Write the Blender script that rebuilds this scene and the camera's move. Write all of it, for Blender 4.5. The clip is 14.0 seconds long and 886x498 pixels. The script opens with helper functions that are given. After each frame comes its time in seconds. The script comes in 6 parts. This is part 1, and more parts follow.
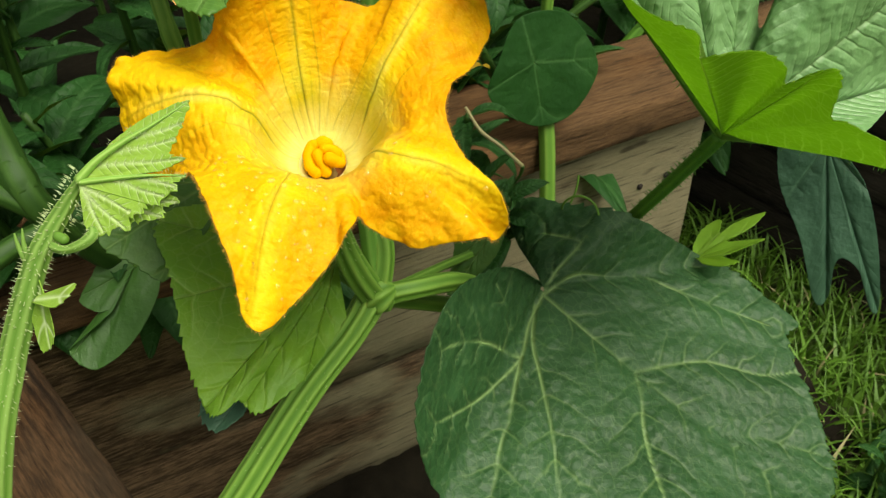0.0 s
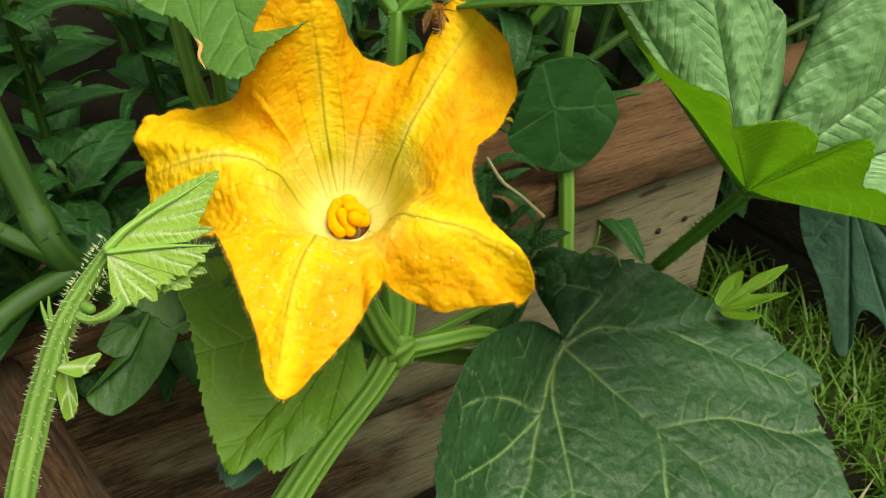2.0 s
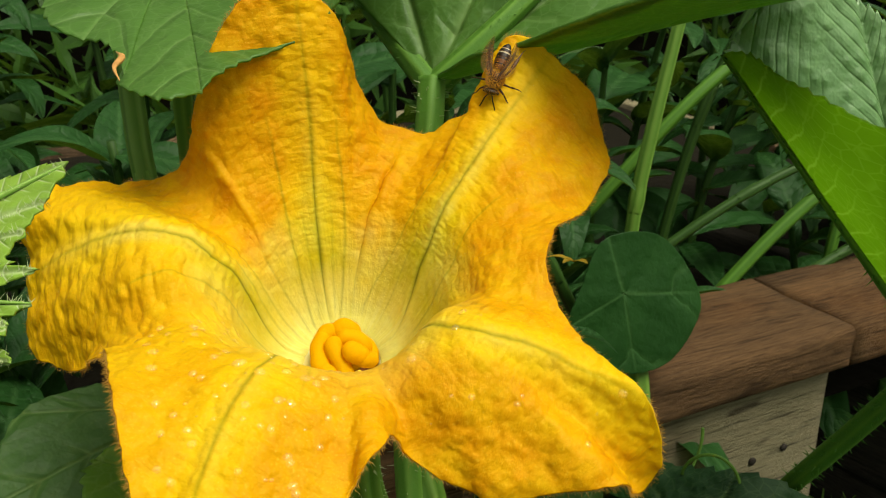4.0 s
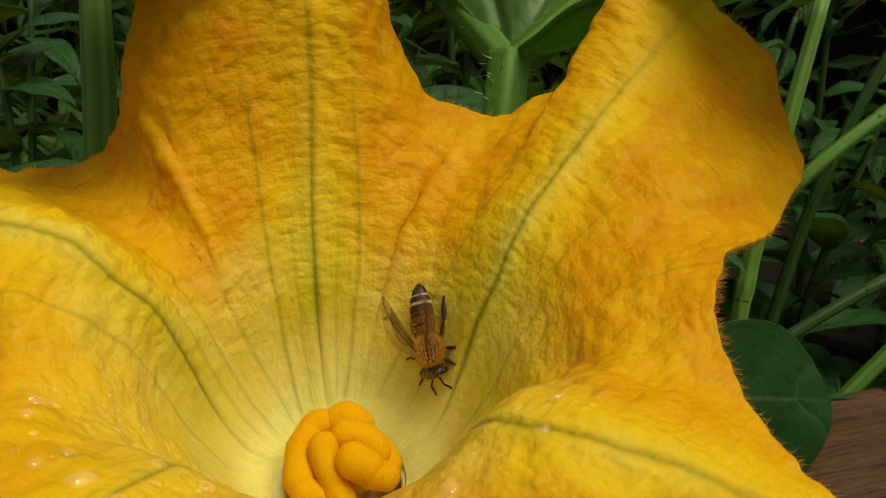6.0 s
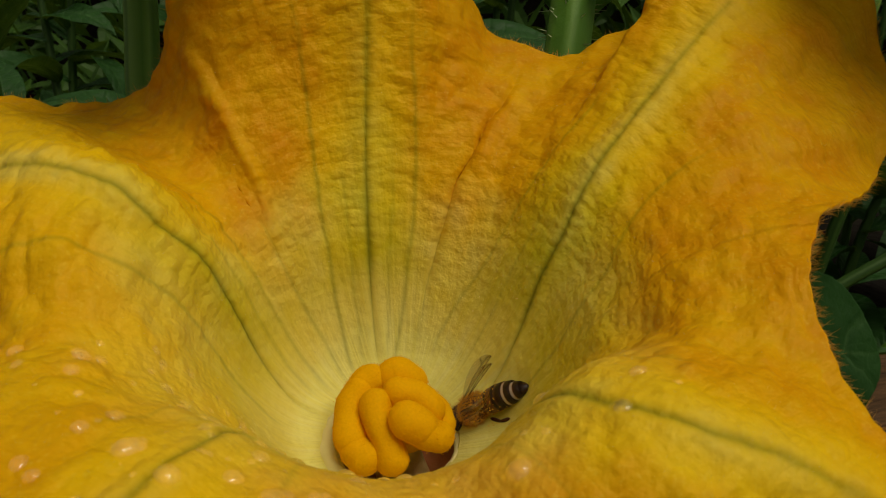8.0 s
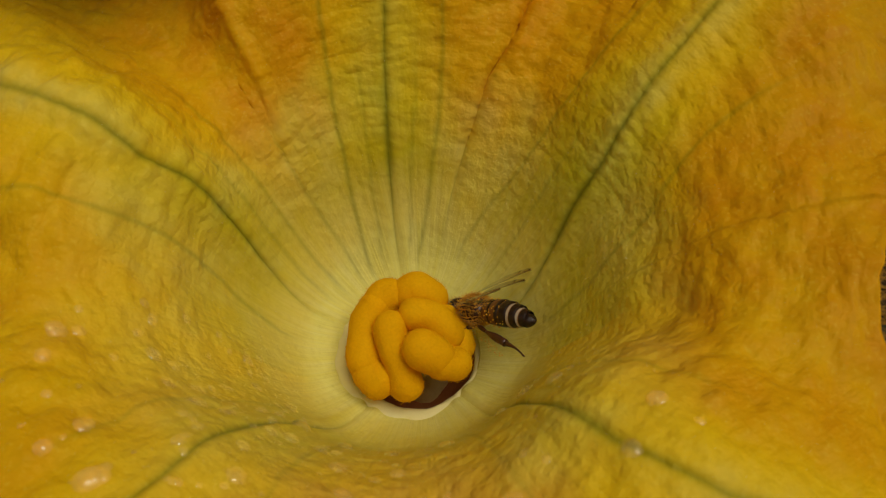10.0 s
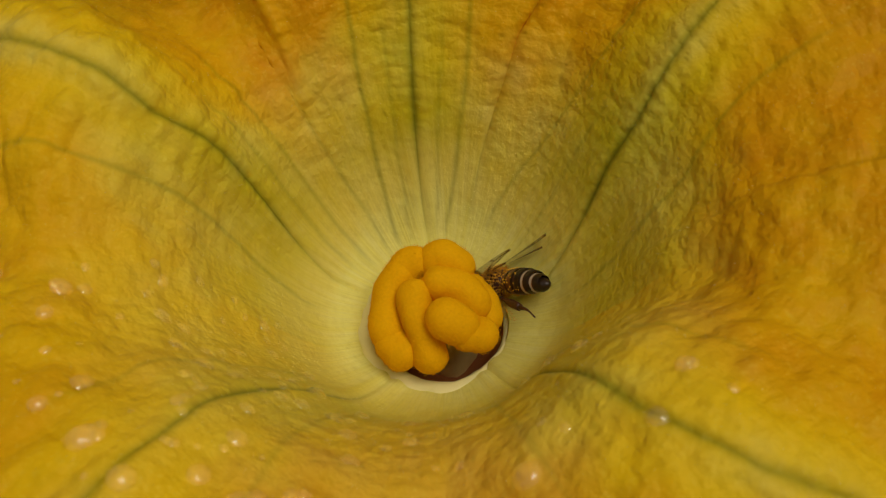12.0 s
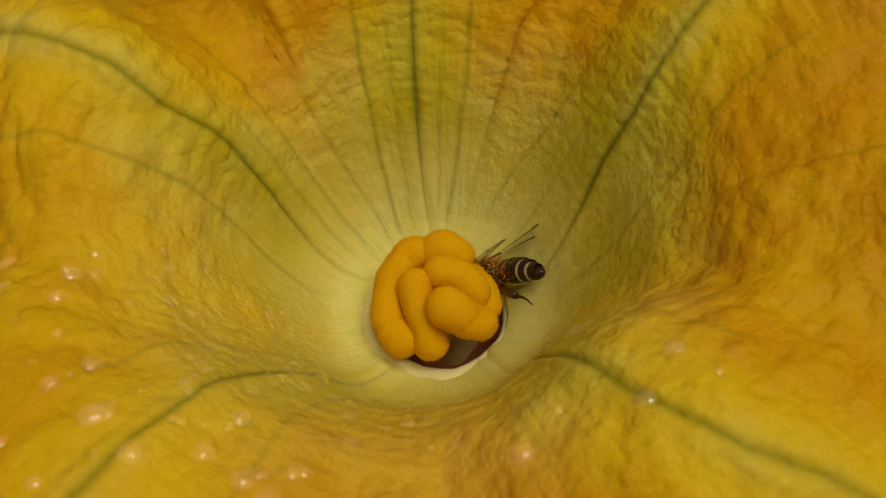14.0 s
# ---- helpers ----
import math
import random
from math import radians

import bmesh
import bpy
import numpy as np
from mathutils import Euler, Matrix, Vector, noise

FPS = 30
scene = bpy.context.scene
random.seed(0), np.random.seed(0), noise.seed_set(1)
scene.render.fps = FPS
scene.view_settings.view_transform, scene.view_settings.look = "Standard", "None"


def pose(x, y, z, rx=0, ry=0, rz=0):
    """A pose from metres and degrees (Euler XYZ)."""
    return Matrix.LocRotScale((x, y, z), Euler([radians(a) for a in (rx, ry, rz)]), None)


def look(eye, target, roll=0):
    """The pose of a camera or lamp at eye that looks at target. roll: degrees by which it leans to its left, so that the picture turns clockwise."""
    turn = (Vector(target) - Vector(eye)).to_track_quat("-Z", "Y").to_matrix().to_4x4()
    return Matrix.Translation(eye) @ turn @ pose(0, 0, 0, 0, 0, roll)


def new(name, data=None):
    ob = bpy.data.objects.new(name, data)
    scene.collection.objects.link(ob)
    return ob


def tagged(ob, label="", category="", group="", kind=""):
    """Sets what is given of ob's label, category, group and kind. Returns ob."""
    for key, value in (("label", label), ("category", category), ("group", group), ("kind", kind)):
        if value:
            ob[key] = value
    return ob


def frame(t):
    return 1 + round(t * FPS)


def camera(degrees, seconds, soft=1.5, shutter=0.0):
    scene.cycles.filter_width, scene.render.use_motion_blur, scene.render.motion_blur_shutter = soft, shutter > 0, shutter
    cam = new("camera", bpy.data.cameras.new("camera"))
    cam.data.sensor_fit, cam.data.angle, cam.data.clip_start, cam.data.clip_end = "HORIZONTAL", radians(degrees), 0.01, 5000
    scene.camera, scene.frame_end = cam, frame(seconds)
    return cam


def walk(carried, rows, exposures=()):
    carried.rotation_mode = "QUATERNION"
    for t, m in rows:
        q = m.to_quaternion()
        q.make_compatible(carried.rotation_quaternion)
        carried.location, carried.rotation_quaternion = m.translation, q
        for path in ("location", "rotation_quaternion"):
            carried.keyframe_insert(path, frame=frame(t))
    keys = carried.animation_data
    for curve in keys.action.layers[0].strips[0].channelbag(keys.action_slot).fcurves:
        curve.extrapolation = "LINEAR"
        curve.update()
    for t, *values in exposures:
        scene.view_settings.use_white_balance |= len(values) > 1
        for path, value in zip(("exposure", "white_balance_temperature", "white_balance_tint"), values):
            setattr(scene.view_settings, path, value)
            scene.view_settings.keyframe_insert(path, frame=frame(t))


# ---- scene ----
cam = camera(55.0, 14.0, 0.9)
# seconds, eye, yaw, pitch, lean to the left
PATH = [
    (0, 0.00575, 0.00450, 0.75107, 0.844, -40.081, -0.697),
    (0.5, 0.00259, 0.01331, 0.75133, 1.772, -38.950, -0.912),
    (1, 0.00229, 0.01500, 0.75091, 1.848, -38.603, -0.804),
    (1.5, 0.00113, 0.01455, 0.75515, 1.798, -38.505, -0.639),
    (2, 0.00172, 0.01276, 0.75788, 1.833, -38.207, -0.599),
    (2.5, 0.00221, 0.00603, 0.74955, 1.857, -37.399, -0.191),
    (3, -0.01118, 0.03757, 0.72878, 1.886, -33.213, -0.098),
    (3.5, -0.00722, 0.06373, 0.68856, 2.592, -26.516, -0.573),
    (3.7, -0.00394, 0.07096, 0.68272, 3.284, -24.007, -0.867),
    (5.8, -0.00944, 0.14487, 0.64840, 8.604, -14.207, 0.206),
    (6, -0.00982, 0.14569, 0.64604, 8.990, -14.433, 0.073),
    (6.5, -0.01149, 0.14544, 0.64429, 9.241, -15.032, 0.610),
    (7, -0.01582, 0.14949, 0.64327, 9.728, -15.989, 0.754),
    (7.5, -0.01534, 0.15006, 0.64070, 10.193, -17.469, 0.389),
    (7.7, -0.01469, 0.15016, 0.64242, 10.801, -17.546, 0.383),
    (9.8, -0.01258, 0.16887, 0.65762, 13.772, -35.724, 2.415),
    (10, -0.01307, 0.16882, 0.65802, 16.431, -35.699, 0.494),
    (10.5, -0.01443, 0.16583, 0.65349, 20.722, -36.230, -1.538),
    (11, -0.01221, 0.16780, 0.65553, 20.860, -36.137, -1.675),
    (11.5, -0.01246, 0.16888, 0.65267, 20.830, -36.130, -1.694),
    (12, -0.01129, 0.17111, 0.65385, 20.559, -36.331, -1.528),
    (12.5, -0.00924, 0.17046, 0.65497, 20.829, -36.523, -1.609),
    (13, -0.00989, 0.16939, 0.65447, 20.761, -36.597, -1.423),
    (13.5, -0.00929, 0.16932, 0.65409, 20.927, -36.511, -1.499),
    (14, -0.00996, 0.16950, 0.65463, 21.181, -36.645, -1.696),
]


def camera_pose(x, y, z, yaw, pitch, lean):
    a, b = radians(yaw), radians(pitch)
    ahead = Vector((-math.sin(a) * math.cos(b), math.cos(a) * math.cos(b), math.sin(b)))
    eye = Vector((x, y, z))
    return look(eye, eye + ahead, lean)


# seconds, stops, kelvin, tint
EXPOSURES = [
    (0, 0.37, 6500, 4), (3.0, 0.34, 6500, 4), (3.7, 0.11, 6500, 4), (5.8, -0.60, 6600, 12), (6.8, -0.76, 6700, 14), (7.7, -1.07, 6800, 16),
    (9.8, -1.32, 6600, 15), (10.5, -1.15, 6600, 15), (12.0, -1.25, 6600, 15), (14.0, -1.25, 6600, 15),
]
walk(cam, [(row[0], camera_pose(*row[1:])) for row in PATH], EXPOSURES)
cam.data.dof.use_dof = True
cam.data.dof.focus_distance = 0.128
cam.data.dof.aperture_fstop = 115

# ---- light: a bright overcast sky ----
world = bpy.data.worlds.new("overcast_sky")
scene.world = world
world.use_nodes = True
sky = world.node_tree.nodes.new("ShaderNodeTexSky")
sky.sky_type, sky.sun_disc = "NISHITA", False
sky.sun_elevation, sky.sun_rotation = radians(62), radians(124)
sky.air_density, sky.dust_density, sky.ozone_density = 1.0, 4.0, 1.0
background = world.node_tree.nodes["Background"]
background.inputs["Strength"].default_value = 0.13
clouded = world.node_tree.nodes.new("ShaderNodeHueSaturation")
clouded.inputs["Saturation"].default_value = 0.15
world.node_tree.links.new(sky.outputs["Color"], clouded.inputs["Color"])
warm = world.node_tree.nodes.new("ShaderNodeMix")
warm.data_type, warm.blend_type = "RGBA", "MULTIPLY"
warm.inputs[0].default_value, warm.inputs[7].default_value = 1.0, (1.0, 0.97, 0.82, 1)
world.node_tree.links.new(clouded.outputs["Color"], warm.inputs[6])
world.node_tree.links.new(warm.outputs[2], background.inputs["Color"])
sun = new("sun", bpy.data.lights.new("sun", "SUN"))
sun.data.energy, sun.data.angle, sun.data.color = 3.3, radians(36), (1.0, 0.95, 0.78)
sun.matrix_world = look((0.70, -0.28, 2.1), (0, 0.2, 0.5))


# ---- materials ----
def material(name):
    m = bpy.data.materials.new(name)
    m.use_nodes = True
    return m, m.node_tree.nodes, m.node_tree.links, m.node_tree.nodes["Principled BSDF"]


def node(nodes, kind, **values):
    n = nodes.new(kind)
    for key, value in values.items():
        n.inputs[key.replace("_", " ")].default_value = value
    return n


def ramp(nodes, links, fac, *stops):
    r = nodes.new("ShaderNodeValToRGB")
    while len(r.color_ramp.elements) < len(stops):
        r.color_ramp.elements.new(0.5)
    for e, (p, c) in zip(r.color_ramp.elements, stops):
        e.position, e.color = p, (*c, 1) if len(c) == 3 else c
    links.new(fac, r.inputs["Fac"])
    return r.outputs["Color"]


def mix(nodes, links, fac, a, b, blend="MIX"):
    m = nodes.new("ShaderNodeMix")
    m.data_type, m.blend_type = "RGBA", blend
    for socket, value in ((m.inputs[0], fac), (m.inputs[6], a), (m.inputs[7], b)):
        if hasattr(value, "is_output"):
            links.new(value, socket)
        elif isinstance(value, (int, float)):
            socket.default_value = value
        else:
            socket.default_value = (*value, 1)
    return m.outputs[2]


def calc(nodes, links, op, a, b=0.0):
    m = nodes.new("ShaderNodeMath")
    m.operation = op
    for socket, value in zip(m.inputs, (a, b)):
        if hasattr(value, "is_output"):
            links.new(value, socket)
        else:
            socket.default_value = value
    return m.outputs[0]


def attribute(nodes, name):
    n = nodes.new("ShaderNodeAttribute")
    n.attribute_name = name
    return n.outputs["Fac"]


def coordinates(nodes, links, scale=(1, 1, 1)):
    c = nodes.new("ShaderNodeTexCoord")
    m = nodes.new("ShaderNodeMapping")
    m.inputs["Scale"].default_value = scale
    links.new(c.outputs["Object"], m.inputs["Vector"])
    return m.outputs["Vector"]


def noise_of(nodes, links, where, scale, detail=4.0, rough=0.55):
    n = node(nodes, "ShaderNodeTexNoise", Scale=scale, Detail=detail, Roughness=rough)
    links.new(where, n.inputs["Vector"])
    return n.outputs["Fac"]


def bump(nodes, links, height, strength, distance, bsdf, under=None):
    b = node(nodes, "ShaderNodeBump", Strength=strength, Distance=distance)
    links.new(height, b.inputs["Height"])
    if under is not None:
        links.new(under, b.inputs["Normal"])
    links.new(b.outputs["Normal"], bsdf.inputs["Normal"])
    return b.outputs["Normal"]


def see_through(m, nodes, links, bsdf, colour, share):
    """Lets part of the light through a thin sheet, such as a leaf or a petal."""
    thin = nodes.new("ShaderNodeBsdfTranslucent")
    links.new(colour, thin.inputs["Color"])
    both = nodes.new("ShaderNodeMixShader")
    both.inputs[0].default_value = share
    links.new(bsdf.outputs[0], both.inputs[1])
    links.new(thin.outputs[0], both.inputs[2])
    links.new(both.outputs[0], nodes["Material Output"].inputs["Surface"])


def petal_material():
    m, nodes, links, bsdf = material("squash_petal")
    where = coordinates(nodes, links)
    big = noise_of(nodes, links, where, 55, 3)
    small = noise_of(nodes, links, where, 420, 4)
    along, line, streak = attribute(nodes, "along"), attribute(nodes, "line"), attribute(nodes, "streak")
    body = ramp(nodes, links, big, (0.3, (0.91, 0.58, 0.004)), (0.5, (0.93, 0.64, 0.007)), (0.72, (0.95, 0.71, 0.012)))
    # orange pigment in clouds, broken up finely; on the upper lobes with shade put in
    cloud = ramp(nodes, links, noise_of(nodes, links, where, 210, 4, 0.6), (0.28, (0.42, 0.42, 0.42)), (0.66, (1, 1, 1)))
    body = mix(nodes, links, calc(nodes, links, "MULTIPLY", calc(nodes, links, "MULTIPLY", cloud, attribute(nodes, "orange")), 0.80), body, (0.79, 0.31, 0.0004))
    body = mix(nodes, links, calc(nodes, links, "MULTIPLY", small, 0.30), body, (0.95, 0.66, 0.012))
    grains = ramp(nodes, links, noise_of(nodes, links, where, 2300, 2, 0.6), (0.56, (0, 0, 0)), (0.74, (1, 1, 1)))
    body = mix(nodes, links, calc(nodes, links, "MULTIPLY", grains, 0.32), body, (0.95, 0.72, 0.06))
    # olive along the ribs, cream round the throat
    patchy = ramp(nodes, links, noise_of(nodes, links, where, 210, 4, 0.6), (0.40, (0, 0, 0)), (0.62, (1, 1, 1)))
    green = mix(nodes, links, calc(nodes, links, "MULTIPLY", patchy, 0.6), (0.74, 0.68, 0.022), (0.90, 0.82, 0.14))
    green = mix(nodes, links, calc(nodes, links, "MULTIPLY", streak, 0.5), green, (0.60, 0.55, 0.008))
    body = mix(nodes, links, calc(nodes, links, "MULTIPLY", attribute(nodes, "olive"), 0.9), body, green)
    pale = mix(nodes, links, calc(nodes, links, "MULTIPLY", streak, 0.5), (0.97, 0.91, 0.30), (0.92, 0.83, 0.11))
    body = mix(nodes, links, attribute(nodes, "cream"), body, pale)
    body = mix(nodes, links, calc(nodes, links, "MULTIPLY", attribute(nodes, "flank"), calc(nodes, links, "ADD", calc(nodes, links, "MULTIPLY", patchy, 0.4), 0.25)), body, (0.88, 0.82, 0.20))
    body = mix(nodes, links, calc(nodes, links, "MULTIPLY", line, 0.85), body, (0.17, 0.18, 0.008))
    # fine fibres that run up from the throat, and speckles all over
    fibre = nodes.new("ShaderNodeCombineXYZ")
    links.new(calc(nodes, links, "MULTIPLY", attribute(nodes, "arc"), 0.22), fibre.inputs[0])
    links.new(calc(nodes, links, "MULTIPLY", attribute(nodes, "spin"), 1.5), fibre.inputs[1])
    thread = noise_of(nodes, links, fibre.outputs[0], 1.0, 3, 0.6)
    inner = ramp(nodes, links, along, (0.0, (1, 1, 1)), (0.5, (0.25, 0.25, 0.25)))
    body = mix(nodes, links, calc(nodes, links, "MULTIPLY", inner, 0.22), body, ramp(nodes, links, thread, (0.32, (0.52, 0.50, 0.34)), (0.5, (0.86, 0.86, 0.80)), (0.68, (1, 1, 1))), "MULTIPLY")
    speck = ramp(nodes, links, noise_of(nodes, links, where, 1150, 3, 0.65), (0.36, (0.70, 0.64, 0.4)), (0.5, (0.93, 0.91, 0.8)), (0.64, (1, 1, 1)))
    body = mix(nodes, links, 0.16, body, speck, "MULTIPLY")
    links.new(body, bsdf.inputs["Base Color"])
    bsdf.inputs["Roughness"].default_value = 0.46
    bsdf.inputs["Specular IOR Level"].default_value = 0.08
    cells = node(nodes, "ShaderNodeTexVoronoi", Scale=880.0)
    cells.feature = "SMOOTH_F1"
    links.new(where, cells.inputs["Vector"])
    first = bump(nodes, links, cells.outputs["Distance"], 0.2, 0.0004, bsdf)
    # fine creases run across each lobe
    lay = nodes.new("ShaderNodeCombineXYZ")
    links.new(attribute(nodes, "arc"), lay.inputs[0])
    links.new(attribute(nodes, "around"), lay.inputs[1])
    crease = noise_of(nodes, links, lay.outputs[0], 1.0, 2, 0.5)
    second = bump(nodes, links, calc(nodes, links, "MULTIPLY", crease, ramp(nodes, links, along, (0.12, (0, 0, 0)), (0.4, (1, 1, 1)))), 0.45, 0.0009, bsdf, bump(nodes, links, small, 0.36, 0.0007, bsdf, first))
    third = bump(nodes, links, streak, 0.16, 0.0006, bsdf, second)
    bump(nodes, links, noise_of(nodes, links, where, 1700, 3), 0.3, 0.0003, bsdf, third)
    see_through(m, nodes, links, bsdf, body, 0.36)
    return m


def leaf_material(name, dark, light, vein, share=0.25, rough=0.42, cell=260.0, gloss=0.5, glow=(0.30, 0.50, 0.02), relief=0.0016, mesh=0.09, sides=0.5, blister=0.0):
    m, nodes, links, bsdf = material(name)
    where = coordinates(nodes, links)
    big = noise_of(nodes, links, where, 26, 3)
    small = noise_of(nodes, links, where, 240, 4)
    body = ramp(nodes, links, big, (0.32, dark), (0.68, light))
    body = mix(nodes, links, calc(nodes, links, "MULTIPLY", small, 0.35), body, tuple(c * 1.5 for c in light))
    cells = node(nodes, "ShaderNodeTexVoronoi", Scale=cell)
    cells.feature = "DISTANCE_TO_EDGE"
    links.new(where, cells.inputs["Vector"])
    net = ramp(nodes, links, cells.outputs["Distance"], (0.0, (1, 1, 1)), (0.07, (0, 0, 0)))
    veins = attribute(nodes, "vein")
    body = mix(nodes, links, calc(nodes, links, "MULTIPLY", net, mesh), body, vein)
    # side veins branch forwards from the ribs, with swollen tissue between them
    sway = calc(nodes, links, "MULTIPLY", calc(nodes, links, "SUBTRACT", noise_of(nodes, links, where, 45, 2), 0.5), 0.9)
    between = calc(nodes, links, "PINGPONG", calc(nodes, links, "ADD", attribute(nodes, "run"), sway), 0.5)
    side = ramp(nodes, links, between, (0.0, (1, 1, 1)), (0.030, (0.75, 0.75, 0.75)), (0.075, (0, 0, 0)))
    body = mix(nodes, links, calc(nodes, links, "MULTIPLY", calc(nodes, links, "MULTIPLY", side, attribute(nodes, "fade")), sides), body, vein)
    body = mix(nodes, links, veins, body, vein)
    links.new(body, bsdf.inputs["Base Color"])
    links.new(calc(nodes, links, "MULTIPLY_ADD", small, 0.2), bsdf.inputs["Roughness"])
    bsdf.inputs["Roughness"].links[0].from_node.inputs[2].default_value = rough - 0.1
    bsdf.inputs["Specular IOR Level"].default_value = gloss
    pillow = ramp(nodes, links, between, (0.0, (0, 0, 0)), (0.16, (0.7, 0.7, 0.7)), (0.5, (1, 1, 1)))
    first = bump(nodes, links, calc(nodes, links, "MULTIPLY", pillow, attribute(nodes, "fade")), 0.55, relief, bsdf)
    second = bump(nodes, links, noise_of(nodes, links, where, 150, 3), 0.5, 0.0022, bsdf, first)
    if blister:
        warts = node(nodes, "ShaderNodeTexVoronoi", Scale=cell * 1.1)
        warts.feature = "SMOOTH_F1"
        links.new(where, warts.inputs["Vector"])
        second = bump(nodes, links, calc(nodes, links, "SUBTRACT", 1.0, warts.outputs["Distance"]), 0.8, blister, bsdf, second)
    bump(nodes, links, small, 0.3, 0.0007, bsdf, second)
    see_through(m, nodes, links, bsdf, mix(nodes, links, 0.5, body, glow), share)
    return m


def stem_material(name, dark, light):
    m, nodes, links, bsdf = material(name)
    where = coordinates(nodes, links)
    streak = attribute(nodes, "ridge")
    big = noise_of(nodes, links, where, 70, 4)
    body = mix(nodes, links, streak, dark, light)
    body = mix(nodes, links, calc(nodes, links, "MULTIPLY", big, 0.4), body, tuple(c * 0.6 for c in dark))
    links.new(body, bsdf.inputs["Base Color"])
    bsdf.inputs["Roughness"].default_value = 0.55
    bsdf.inputs["Specular IOR Level"].default_value = 0.3
    bump(nodes, links, noise_of(nodes, links, where, 900, 3), 0.3, 0.0005, bsdf)
    see_through(m, nodes, links, bsdf, body, 0.12)
    return m


def wood_material(name, dark, light, grey, share, end_grey=0.0):
    m, nodes, links, bsdf = material(name)
    grain = noise_of(nodes, links, coordinates(nodes, links, (62, 560, 560)), 1.0, 8, 0.74)
    rings = noise_of(nodes, links, coordinates(nodes, links, (4.5, 46, 46)), 1.0, 4)
    patch = noise_of(nodes, links, coordinates(nodes, links, (7, 14, 14)), 1.0, 4)
    tone = calc(nodes, links, "ADD", calc(nodes, links, "MULTIPLY", grain, 0.6), calc(nodes, links, "MULTIPLY", rings, 0.4))
    body = ramp(nodes, links, tone, (0.36, tuple(c * 0.35 for c in dark)), (0.47, dark), (0.58, light))
    # greyer towards the +x end; shade and wet are put into the browner end
    split = nodes.new("ShaderNodeSeparateXYZ")
    links.new(coordinates(nodes, links, (end_grey, 1, 1)), split.inputs[0])
    weather = ramp(nodes, links, calc(nodes, links, "ADD", patch, calc(nodes, links, "SUBTRACT", split.outputs[0], end_grey * 0.22)), (0.38, (0, 0, 0)), (0.54, (1, 1, 1)))
    body = mix(nodes, links, calc(nodes, links, "MULTIPLY", weather, share), body, mix(nodes, links, grain, tuple(c * 0.5 for c in grey), grey))
    cracks = ramp(nodes, links, noise_of(nodes, links, coordinates(nodes, links, (20, 420, 420)), 1.0, 3, 0.6), (0.34, (1, 1, 1)), (0.44, (0, 0, 0)))
    body = mix(nodes, links, calc(nodes, links, "MULTIPLY", cracks, 0.6), body, tuple(c * 0.12 for c in dark))
    knots = ramp(nodes, links, noise_of(nodes, links, coordinates(nodes, links, (22, 60, 60)), 1.0, 2), (0.66, (0, 0, 0)), (0.74, (1, 1, 1)))
    body = mix(nodes, links, calc(nodes, links, "MULTIPLY", knots, 0.7), body, tuple(c * 0.25 for c in dark))
    links.new(body, bsdf.inputs["Base Color"])
    bsdf.inputs["Roughness"].default_value = 0.85
    bsdf.inputs["Specular IOR Level"].default_value = 0.15
    first = bump(nodes, links, grain, 0.9, 0.003, bsdf)
    bump(nodes, links, rings, 0.3, 0.003, bsdf, first)
    return m


def plain_material(name, colour, rough=0.5, vary=0.25, scale=400.0, relief=0.0004, share=0.0, gloss=0.4):
    m, nodes, links, bsdf = material(name)
    where = coordinates(nodes, links)
    grain = noise_of(nodes, links, where, scale, 4)
    body = mix(nodes, links, calc(nodes, links, "MULTIPLY", grain, 1.0), tuple(c * (1 - vary) for c in colour), tuple(min(1, c * (1 + vary)) for c in colour))
    links.new(body, bsdf.inputs["Base Color"])
    bsdf.inputs["Roughness"].default_value = rough
    bsdf.inputs["Specular IOR Level"].default_value = gloss
    bump(nodes, links, grain, 0.5, relief, bsdf)
    if share:
        see_through(m, nodes, links, bsdf, body, share)
    return m


def water_material():
    m, nodes, links, bsdf = material("water_drop")
    # yellow and not quite clear: petal light gathered in the drop, put into its colour
    bsdf.inputs["Base Color"].default_value = (1.0, 0.92, 0.50, 1)
    bsdf.inputs["Roughness"].default_value = 0.03
    bsdf.inputs["IOR"].default_value = 1.46
    bsdf.inputs["Transmission Weight"].default_value = 0.93
    bsdf.inputs["Specular IOR Level"].default_value = 0.2
    return m


PETAL = petal_material()
LEAF_DARK = leaf_material("dark_squash_leaf", (0.010, 0.037, 0.009), (0.020, 0.064, 0.018), (0.21, 0.31, 0.11), 0.1, 0.5, 230.0, 0.3, mesh=0.12, sides=0.26, blister=0.0010)
LEAF_FRESH = leaf_material("fresh_squash_leaf", (0.075, 0.185, 0.026), (0.115, 0.25, 0.042), (0.27, 0.44, 0.13), 0.5, 0.45, 260.0, 0.45, (0.26, 0.44, 0.05), mesh=0.3)
LEAF_MID = leaf_material("mid_green_leaf", (0.026, 0.075, 0.010), (0.045, 0.11, 0.015), (0.12, 0.20, 0.05), 0.2, 0.5, 200.0, 0.3, mesh=0.15)
# paler underside, with light shining through the lobe put into its colour
LEAF_BRIGHT = leaf_material("lit_leaf_underside", (0.15, 0.29, 0.025), (0.21, 0.37, 0.045), (0.62, 0.78, 0.30), 0.80, 0.5, 190.0, 0.3, (0.40, 0.56, 0.07), mesh=0.22, sides=0.6)
